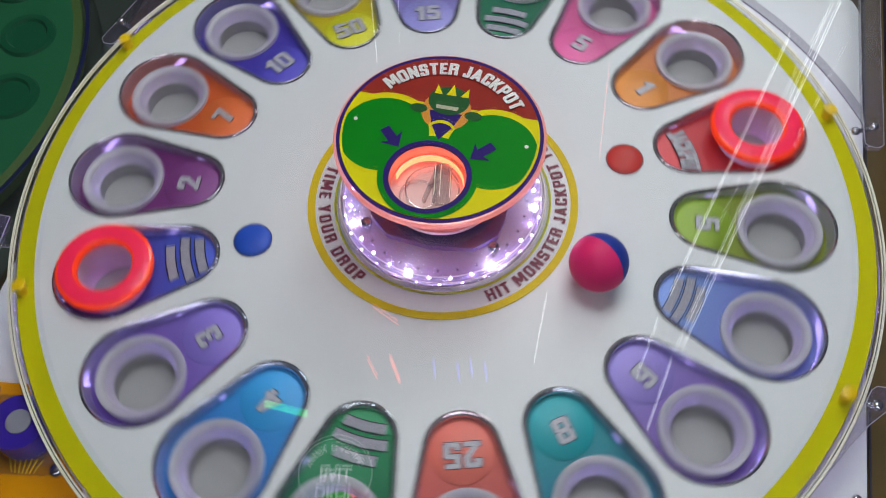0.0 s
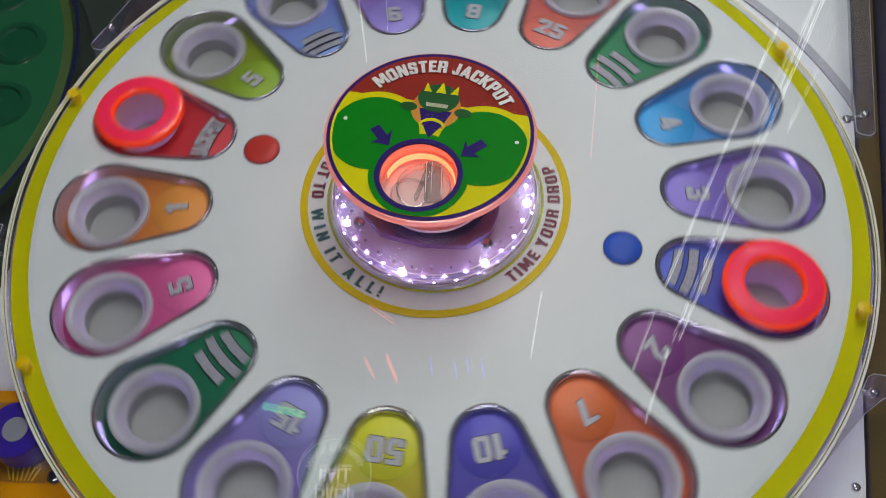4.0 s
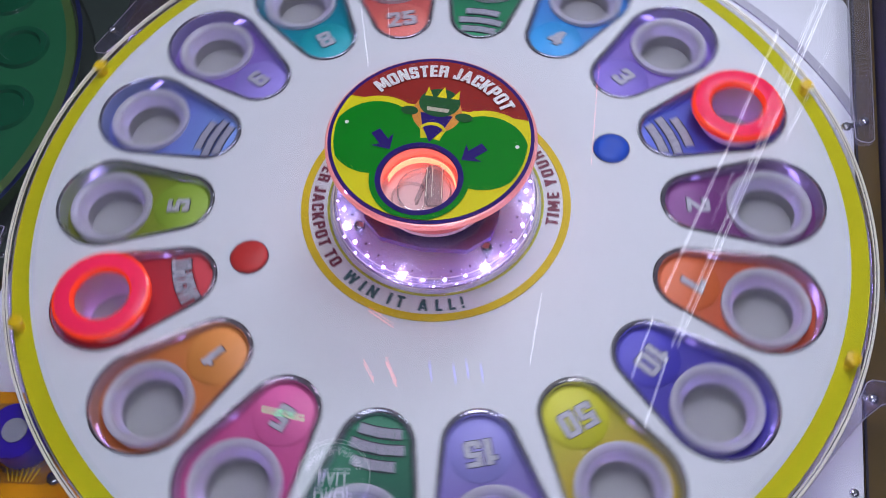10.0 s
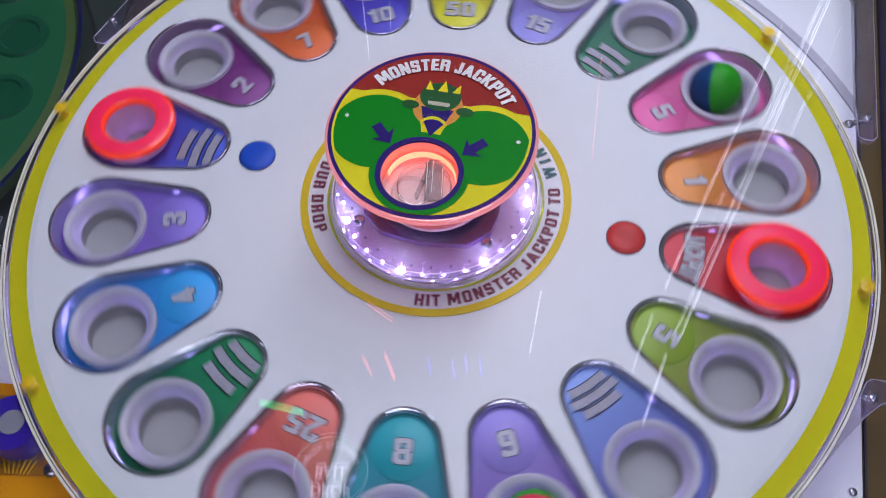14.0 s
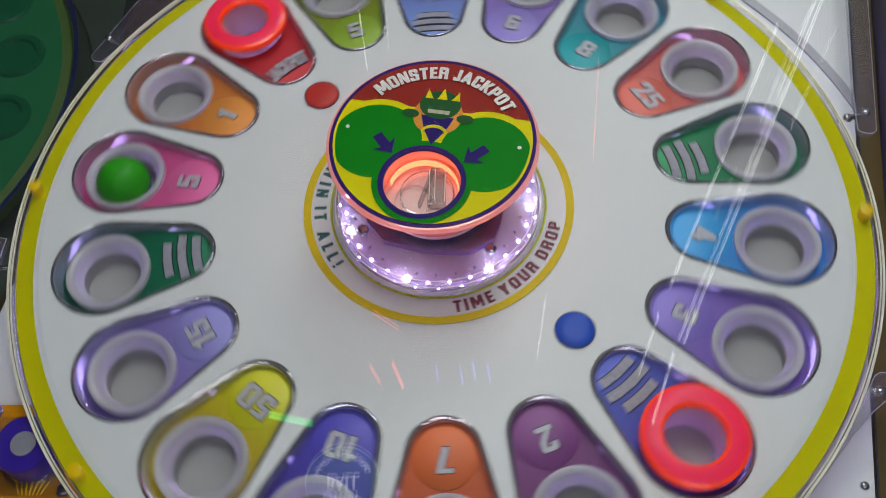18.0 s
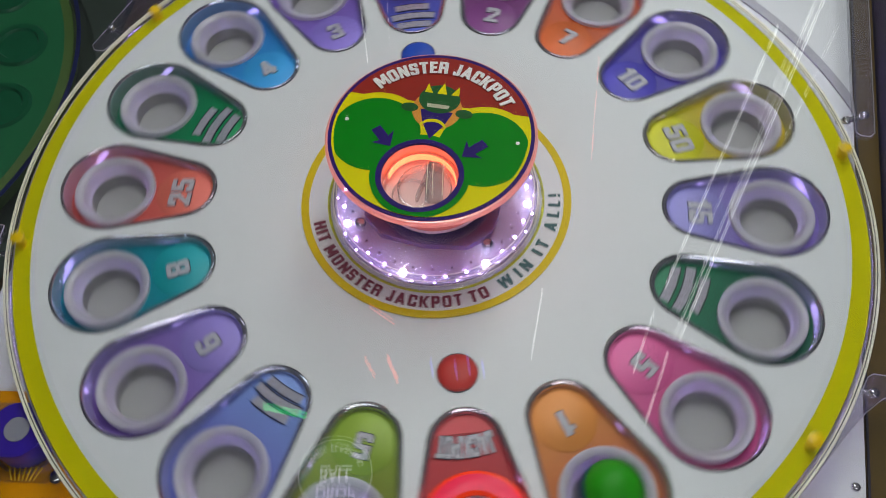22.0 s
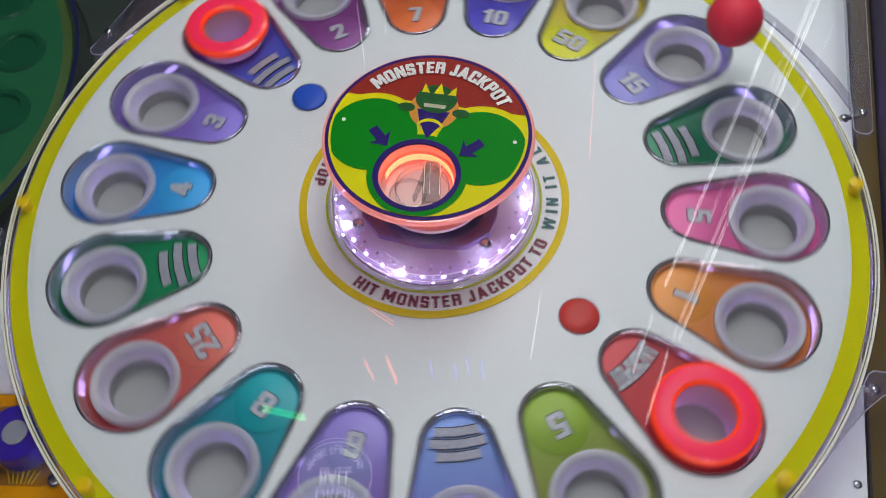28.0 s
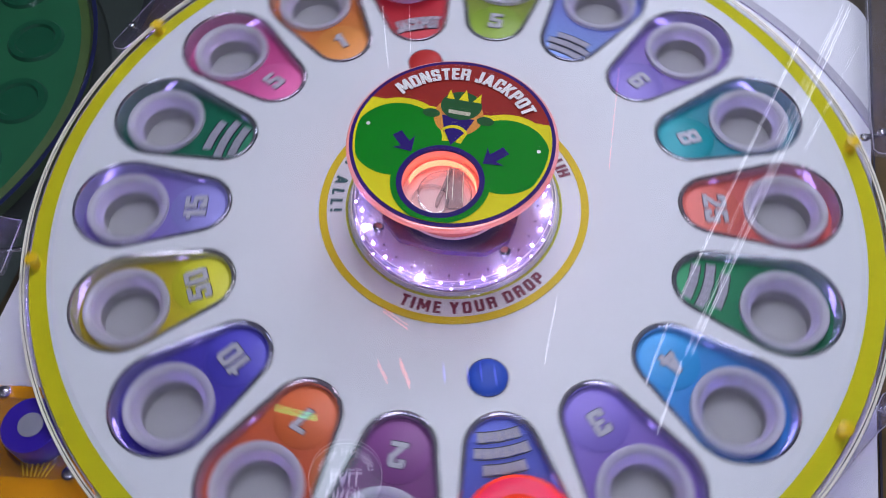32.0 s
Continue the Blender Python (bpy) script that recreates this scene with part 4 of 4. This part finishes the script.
ball_b = ball("2a9c18", "e6384c", "half green, half red plastic ball on the wheel")
ball_c = ball("2c9c12", "123f74", "half green, half blue plastic ball on the wheel")

# ---------------------------------------------------------------- button plate beside the wheel
plate = thing("button_plate", MACHINE @ pose(-0.385, -0.372, DECK_Z, 0, 0, 8), "amber plate with a purple push button", "control panel")
part("base", slab(rounded(-0.075, -0.085, 0.075, 0.075, 0.02), [], 0.0, 0.010), AMBER, plate, "glossy amber plate")
part("cover", slab(rounded(-0.060, -0.028, 0.045, 0.060, 0.012), [circle(0.004, 0.019, 0.034, 32)], 0.0105, 0.0135), AMBERCLEAR, plate, "yellow clear cover")
btn = part("button", disc([(0.0320, 0.010), (0.0320, 0.040), (0.0305, 0.0435)], 48, (0.004, 0.019, 0)), BUTTON, plate, "purple push button")
part("cap", disc([(0.0135, 0.0436), (0.0135, 0.0446), (0.0125, 0.0450)], 32, (0.005, 0.019, 0)), BUTTONTOP, btn, "grey round cap")
part("bezel", lathe([(0.0330, 0.010), (0.0330, 0.016), (0.0360, 0.016), (0.0380, 0.010)], 48, True, (0.004, 0.019, 0)), AMBERCLEAR, plate)
for x, y in ((0.046, -0.021), (-0.052, -0.060), (0.060, 0.050), (-0.052, 0.066)):
    screw("screw", plate, x, y, 0.0102, 0.0085)
for i in range(7):
    part("ray", box(0.0015, 0.016, 0.0006, (-0.004 + 0.005 * i, -0.019, 0.0140), 0, 24 - 8 * i), mat("gold_print", "e8b81c", 0.35), plate)

# ---------------------------------------------------------------- the neighbouring green machine
twin = thing("neighbour_machine", pose(-1.131, 0.482, -0.33), "neighbouring machine with a dim green wheel", "arcade machine")
part("cabinet", slab(rounded(-0.53, -0.53, 0.53, 0.53, 0.08), [], -0.62, -0.04), DARK, twin, "dark cabinet")
part("wheel_plate", disc([(0.474, 0.0), (0.474, 0.030)], 96), N_GREEN, twin, "dim green wheel")
part("rim_band", lathe([(0.474, 0.0), (0.474, 0.030), (0.489, 0.026), (0.489, 0.0)], 96), N_RIM, twin, "dark olive band")
part("guard", lathe([(0.500, -0.04), (0.500, 0.040), (0.506, 0.040), (0.506, -0.04)], 96), CLEAR, twin, "clear guard ring")
# blue tint paints the highlights that run along this clear edge
part("guard_edge", lathe([(0.4995, 0.0402), (0.4995, 0.0416), (0.5065, 0.0416), (0.5065, 0.0402)], 96), clear_mat("blue_highlight_tinted_edge", "7f86d8", 0.25, 0.6, 0.1), twin, "polished guard edge, blue highlights put into its tint")
for i in range(18):
    a = radians(20 * i + 10.5)
    p = (0.395 * math.cos(a), 0.395 * math.sin(a), 0)
    pod = part("pod", lathe([(0.032, 0.0302), (0.036, 0.036), (0.046, 0.036), (0.050, 0.0302)], 36, True, p), N_GREEN2, twin, "deep green round pod")
    part("pod_floor", disc([(0.0325, 0.0301), (0.0325, 0.0312)], 30, p), N_GREEN2, pod)

# ---------------------------------------------------------------- front window and the unseen strips added for it to mirror
window = tagged(part("window_1", box(2.4, 0.0025, 1.7, (0, -0.545, 0.80)), GLASS, smooth=False), "clear front window of the machine", "window", kind="structure")
window.visible_shadow = False
LEAN = pose(0, 0, 0, 0, 1.0, 0)   # the window and what stands before it lean a little to the wheel
window.matrix_basis = LEAN

# strips added out of view so that the window mirrors bright streaks
rack = thing("reflex_strip_rack", LEAN, "thin glowing strips added to be mirrored in the front window", "light strips")
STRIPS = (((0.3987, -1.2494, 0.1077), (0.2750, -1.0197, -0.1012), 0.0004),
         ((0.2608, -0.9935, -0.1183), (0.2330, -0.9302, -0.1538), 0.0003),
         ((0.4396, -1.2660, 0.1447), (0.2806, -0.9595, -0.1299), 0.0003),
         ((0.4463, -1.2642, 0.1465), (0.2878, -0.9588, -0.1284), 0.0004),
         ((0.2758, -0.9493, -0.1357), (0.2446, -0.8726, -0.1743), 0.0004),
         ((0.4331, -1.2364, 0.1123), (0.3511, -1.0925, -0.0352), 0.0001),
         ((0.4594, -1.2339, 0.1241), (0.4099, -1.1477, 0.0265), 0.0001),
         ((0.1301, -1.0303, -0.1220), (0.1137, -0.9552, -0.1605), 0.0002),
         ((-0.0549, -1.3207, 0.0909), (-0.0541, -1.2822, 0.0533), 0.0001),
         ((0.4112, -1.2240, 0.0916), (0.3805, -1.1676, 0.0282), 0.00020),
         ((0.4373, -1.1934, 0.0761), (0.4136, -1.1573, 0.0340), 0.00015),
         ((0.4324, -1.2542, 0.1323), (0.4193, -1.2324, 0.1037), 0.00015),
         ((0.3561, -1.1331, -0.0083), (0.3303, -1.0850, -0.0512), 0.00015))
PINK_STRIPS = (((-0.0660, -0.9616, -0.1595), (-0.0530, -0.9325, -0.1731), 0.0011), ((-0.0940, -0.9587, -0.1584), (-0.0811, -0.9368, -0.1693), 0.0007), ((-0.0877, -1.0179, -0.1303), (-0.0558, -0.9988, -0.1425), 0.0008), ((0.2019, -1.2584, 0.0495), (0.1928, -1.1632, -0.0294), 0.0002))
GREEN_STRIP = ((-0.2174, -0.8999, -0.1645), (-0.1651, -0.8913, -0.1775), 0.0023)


def strip(a, b, r, material=WHITEREFLEX):
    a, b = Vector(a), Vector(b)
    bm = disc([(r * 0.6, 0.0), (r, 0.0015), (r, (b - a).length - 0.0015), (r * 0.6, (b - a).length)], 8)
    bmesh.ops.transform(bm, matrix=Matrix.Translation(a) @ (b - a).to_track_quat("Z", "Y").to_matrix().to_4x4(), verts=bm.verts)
    return part("reflex_strip", bm, material, rack, "thin glowing strip added for its reflection")


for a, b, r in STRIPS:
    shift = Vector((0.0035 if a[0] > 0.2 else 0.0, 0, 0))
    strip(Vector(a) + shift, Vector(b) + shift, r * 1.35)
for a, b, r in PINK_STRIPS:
    strip(a, b, r * 1.5, PINKREFLEX)
strip(*GREEN_STRIP, GREENREFLEX)
# faint violet strips, added for the violet patches mirrored in the glass
VIOLETREFLEX = mat("violet_patch_reflex", "8080ff", 0.3, glow="7070ff", power=0.35)
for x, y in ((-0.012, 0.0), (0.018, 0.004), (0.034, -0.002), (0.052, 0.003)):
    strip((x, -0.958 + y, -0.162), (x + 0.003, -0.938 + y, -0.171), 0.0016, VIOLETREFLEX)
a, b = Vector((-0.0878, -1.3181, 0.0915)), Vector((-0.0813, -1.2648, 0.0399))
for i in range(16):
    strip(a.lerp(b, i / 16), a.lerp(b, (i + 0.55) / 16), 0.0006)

canopy = thing("canopy_light", MACHINE @ pose(0, 0.1, 1.62), "light strips under the machine's canopy", "light fitting")
part("housing", box(1.1, 1.0, 0.03, (0, 0, 0.20), 0.006), VIOLETGREY, canopy, "flat canopy housing")
for x, y in ((-0.5, -0.45), (0.5, -0.45), (-0.5, 0.45), (0.5, 0.45)):
    part("hanging_rod", disc([(0.008, 0.21), (0.008, 1.43)], 12, (x, y, 0)), CHROME, canopy)
for x in (-0.31, -0.265, 0.265, 0.31):
    part("lamp_rail", box(0.014, 0.38, 0.008, (x, 0.05, 0.181), 0.002), CHROME, canopy, "narrow metal lamp rail")
    for i in range(5):
        part("lamp", box(0.007, 0.030, 0.006, (x, -0.090 + 0.070 * i, 0.1735), 0.002), CANOPYBAR, canopy, "small glowing white lamp")


# the drop button on its post before the window, mirrored faintly in the glass
drop = thing("drop_button", LEAN @ pose(-0.131, -0.829, -0.21), "large round lit push button on a dark post", "push button")
part("post", disc([(0.030, -0.738), (0.030, -0.030), (0.022, -0.020)], 32), DARK, drop, "dark post")
part("housing", lathe([(0.020, -0.022), (0.040, -0.020), (0.0455, -0.012), (0.0455, -0.002), (0.0440, -0.001), (0.020, -0.004)], 56), DARK, drop, "dark round housing")
part("bezel", lathe([(0.0445, -0.0012), (0.0448, 0.0004), (0.0456, 0.0004), (0.0458, -0.0012)], 64), mat("pale_lit_bezel", "e8ece8", 0.3, glow="d8f0e0", power=0.14), drop, "pale bright bezel")
part("lens", disc([(0.0440, -0.003), (0.0440, 0.0), (0.0425, 0.0012)], 56), LENSGREEN, drop, "dark green lens")
for text, y in (("DROP", 0.0245), ("BALL", 0.0010)):
    bm = letters(text, 0.0250, 0.0006, 0.0006, 0.72)
    bmesh.ops.transform(bm, matrix=Matrix.Translation((0.001, y, 0.0020)), verts=bm.verts)
    part("lettering", bm, LETTERGLOW, drop, "white lit lettering", smooth=False)
bm = arc_word("WHEN FLASHING", 0.0345, 205, 335, 0.0100, 0.0002, False)
bmesh.ops.transform(bm, matrix=Matrix.Translation((0, 0.002, 0.0020)), verts=bm.verts)
part("lettering", bm, LETTERGLOW, drop, "small white lettering on an arc", smooth=False)

# strip lights under the hall ceiling, before the machine
hall_lights = thing("ceiling_light", pose(0, -2.25, 3.05), "row of narrow white light panels under the hall ceiling", "ceiling light")
part("rail", box(4.6, 0.10, 0.03, (0, 0, -0.015), 0.004), DARK, hall_lights, "long dark rail")
HALLTUBE = mat("hall_panel_glow", "ffffff", 0.3, glow="f2f2ff", power=14.0)
for i in range(7):
    part("panel", box(0.11, 0.90, 0.020, (-1.65 + 0.55 * i, 0, -0.0405), 0.006), HALLTUBE, hall_lights, "glowing white panel")
# ---------------------------------------------------------------- moving things
def in_pod(k, t, z=-0.0130):
    a = radians(pod_angle(k) + 1.0 + SPIN * t)   # a ball lags a little behind its cup
    return (CUP_X * math.cos(a), CUP_X * math.sin(a), z)


def ride(k, t0, t1, z=-0.0130, step=0.2):
    n = max(1, round((t1 - t0) / step))
    return [(t0 + (t1 - t0) * i / n, *in_pod(k, t0 + (t1 - t0) * i / n, z)) for i in range(n + 1)]


def facing(right, up, near):
    """A direction from its shares to the right, upwards and towards the front of the machine, as one looks down on it."""
    return (Vector((1, 0, 0)) * right + Vector((0, 0.84, 0.54)) * up + Vector((0, -0.54, 0.84)) * near).normalized()


def rolling(rows, poles):
    """Rows of time and place, with the middle of the ball's first half turned as poles say: (seconds, right, up, near)."""
    def pole(t):
        before = [p for p in poles if p[0] <= t] or [poles[0]]
        after = [p for p in poles if p[0] > t] or [poles[-1]]
        a, b = before[-1], after[0]
        u, v = facing(*a[1:]), facing(*b[1:])
        if b[0] <= a[0] or u.angle(v) < 1e-4:
            return u
        f = (t - a[0]) / (b[0] - a[0])
        return Matrix.Rotation(u.angle(v) * f, 3, u.cross(v) if u.cross(v).length > 1e-4 else Vector((1, 0, 0))) @ u
    fine = []
    for a, b in zip(rows, rows[1:]):
        n = max(1, int(math.degrees(pole(a[0]).angle(pole(b[0]))) // 60) + 1)
        fine += [(a[0] + (b[0] - a[0]) * i / n, *Vector(a[1:]).lerp(Vector(b[1:]), i / n)) for i in range(n)]
    fine.append(rows[-1])
    out, turn, last = [], None, None
    for t, x, y, z in fine:
        d = pole(t)
        turn = d.to_track_quat("Z", "Y") if turn is None else last.rotation_difference(d) @ turn
        last = d
        out.append((t, Matrix.Translation((x, y, z)) @ turn.to_matrix().to_4x4()))
    return out


def motions():
    walk(wheel, [(i * 0.5, pose(0, 0, 0, 0, 0, SPIN * i * 0.5)) for i in range(65)])
    rest_z = DECK_Z - 0.012 + R_BALL
    rest_a, rest_b, rest_c = (-0.343, 0.519, rest_z), (-0.270, 0.545, rest_z), (-0.400, 0.455, rest_z)

    def lift(t, k, goal):
        """Out of a cup at the far side, over the guard, to rest behind it."""
        x, y, z = in_pod(k, t)
        return [(t + 0.15, x * 1.03, y * 1.03, 0.06), (t + 0.4, (x + goal[0]) / 2, (y + goal[1]) / 2 + 0.02, 0.11), (t + 0.8, *goal)]

    rows = [(0, 0.171, -0.106, 0.033), (0.1, 0.167, -0.121, 0.033), (0.2, 0.166, -0.139, 0.033), (0.3, 0.162, -0.162, 0.033), (0.4, 0.156, -0.184, 0.033), (0.5, 0.149, -0.212, 0.033), (0.6, 0.138, -0.239, 0.033), (0.7, 0.127, -0.271, 0.033), (0.8, 0.115, -0.300, 0.033), (0.9, 0.100, -0.323, 0.033), (1, 0.065, -0.350, 0.033), (1.1, 0.021, -0.366, 0.035), (1.2, -0.033, -0.374, 0.040), (1.3, -0.088, -0.361, 0.040), (1.4, -0.132, -0.332, 0.045), (1.5, -0.175, -0.301, 0.040)]
    rows += ride(9, 1.7, 4.1) + lift(4.1, 9, rest_a) + [(t, *rest_a) for t in (8, 16, 24, 32)]
    walk(ball_a, rolling(rows, [(0, -0.70, -0.45, 0.55), (0.2, -0.3, -0.2, 0.93), (0.4, 0, 0, 1), (0.6, 0, -0.6, 0.8), (0.7, -0.2, -0.9, 0.3),
                                (0.8, -0.6, -0.75, 0.2), (0.9, -0.7, -0.4, 0.5), (1.3, 0, 0, 1), (1.6, 0, 0.3, 0.95), (2.0, -0.75, 0, 0.3),
                                (2.5, -0.8, 0.1, 0.2), (3.0, -0.6, 0.5, 0.3), (4.9, 0, 1, 0.2)]))

    rows = ride(12, 0, 3.1) + lift(3.1, 12, rest_b) + [(7.3, *rest_b), (7.6, -0.33, 0.40, 0.12)]
    rows += [(7.9, -0.378, 0.087, 0.090), (8, -0.406, 0.103, 0.160), (8.1, -0.326, 0.084, 0.300), (8.3, -0.180, 0.074, 0.300), (8.5, -0.153, 0.082, 0.100), (8.6, -0.187, 0.126, 0.150), (8.7, -0.254, 0.177, 0.100), (8.8, -0.330, 0.172, 0.045), (8.9, -0.332, 0.215, 0.080), (9, -0.308, 0.213, 0.045), (9.1, -0.340, 0.244, 0.050), (9.2, -0.377, 0.244, 0.060), (9.35, -0.377, 0.270, 0.070), (9.5, -0.356, 0.256, 0.045)]
    rows += [(9.8, -0.30, 0.53, 0.02), (10.0, *rest_b), (10.9, *rest_b), (11.15, -0.16, 0.50, 0.12), (11.35, *in_pod(9, 11.38, 0.045))] + ride(9, 11.5, 17.4) + lift(17.4, 9, rest_b) + [(22, *rest_b), (26.9, *rest_b), (27.2, 0.0, 0.42, 0.14)]
    rows += [(27.5, 0.227, 0.139, 0.080), (27.7, 0.397, 0.210, 0.060), (27.9, 0.406, 0.117, 0.050), (28, 0.359, 0.169, 0.100), (28.1, 0.304, 0.179, 0.060), (28.3, 0.236, 0.243, 0.100), (28.7, 0.158, 0.210, 0.150), (29, 0.112, 0.212, 0.060), (29.1, 0.063, 0.209, 0.050), (29.3, -0.048, 0.056, 0.160), (29.5, -0.160, 0.080, 0.060), (29.6, -0.226, 0.072, 0.040), (29.8, -0.342, 0.010, 0.045), (30, -0.466, -0.016, 0.050), (30.2, -0.429, -0.030, 0.040), (30.4, -0.431, 0.000, 0.070), (30.5, -0.454, 0.039, 0.070), (30.7, -0.408, 0.102, 0.060), (30.85, -0.371, 0.135, 0.060), (31, -0.337, 0.161, 0.050)]
    rows += ride(6, 31.2, 32.0, 0.014)
    walk(ball_b, rolling(rows, [(0, -0.5, 0.2, 0.3), (0.1, 0, 0.3, -0.9), (0.3, 0.3, 0.2, 0.9), (0.5, 0, 0, 1), (0.8, 0.2, -0.6, -0.6), (0.9, 0, -0.4, -0.9),
                                (1.0, -0.2, 0.7, 0.3), (1.2, -0.6, 0.2, 0.3), (1.5, 0.1, 0.2, -0.95), (2.0, 0, 0.1, -1), (7.3, 0, 0.1, -1), (8.0, 1.0, 0.1, -0.3),
                                (8.5, 0.3, 0.1, -0.1), (8.7, 0, 0, -1), (8.8, 0.8, -0.1, 0.2), (8.9, 0.1, -0.5, -0.8), (9.0, -0.55, 0.3, 0.75), (9.1, 0.3, 0.2, 0.8),
                                (9.5, 0.4, 0.2, 0.1), (9.6, 0, 0.2, -0.95), (10.2, 0, 0.2, -0.95), (11.6, -0.2, 0.6, 0.5), (12.0, -0.75, 0.4, 0.25), (12.5, 0, 0.4, 0.9),
                                (13.0, -0.25, 0.45, 0.8), (13.5, 0.3, 0.6, 0.5), (13.8, 0, 0.3, -0.9), (17.0, 1.0, 0.0, -0.1), (18.2, 0.2, 0.4, -0.9), (26.9, 0.2, 0.4, -0.9), (27.5, 0.2, -0.5, -0.6),
                                (27.7, 0, 0, -1), (27.9, -0.5, 0.1, -0.2), (28.0, 0, 0.2, -0.95), (28.1, 0.3, 0.5, -0.2), (29.0, -0.5, 0.2, 0.5), (29.1, 0.4, -0.5, 0.2),
                                (29.5, 0.1, -0.9, 0.25), (30.0, 0.0, -0.95, -0.1), (30.4, -0.1, -0.9, 0.1), (30.7, 0.3, -0.6, 0.6), (31.0, 1.0, 0.0, -0.3), (31.2, 0.2, 0.4, 0.7)]))

    rows = [(0, *rest_c), (12.8, *rest_c), (13.15, -0.10, 0.50, 0.16), (13.45, 0.16, 0.42, 0.10)] + ride(4, 13.6, 19.15)
    rows += [(19.28, -0.03, 0.47, 0.05), (19.5, 0.04, 0.57, 0.09), (19.8, 0.16, 0.575, 0.10), (20.05, 0.25, 0.53, 0.13), (20.25, *in_pod(5, 20.3, 0.06))] + ride(5, 20.4, 25.9) + lift(25.9, 5, rest_c) + [(32, *rest_c)]
    walk(ball_c, rolling(rows, [(0, 0, 0.3, 0.95), (13.7, 0, 0.3, 0.95), (14.0, 0.72, -0.1, 0.35), (14.5, -0.5, 0.3, 0.2), (17.0, -0.7, 0.5, 0.3), (17.5, -0.1, 0.8, 0.4),
                                (18.0, 0, 0.4, 0.9), (18.5, 0, 0.2, 1), (19.0, -0.6, 0, 0.6), (20.5, -0.5, -0.1, 0.2), (21.0, 0.6, 0.6, 0.25), (21.5, 0.5, -0.5, 0.3),
                                (22.0, 0.3, 0.3, 0.6), (22.5, 0.2, 0.8, 0.1), (23.0, 0, 0.3, 0.95), (23.5, -0.6, -0.3, 0.5), (24.0, -0.3, -0.4, 0.75), (24.2, -0.75, -0.1, 0.4),
                                (24.7, -0.7, -0.35, 0.3), (25.0, -0.8, -0.1, 0.05), (25.3, -0.2, -0.85, 0.2)]))


motions()
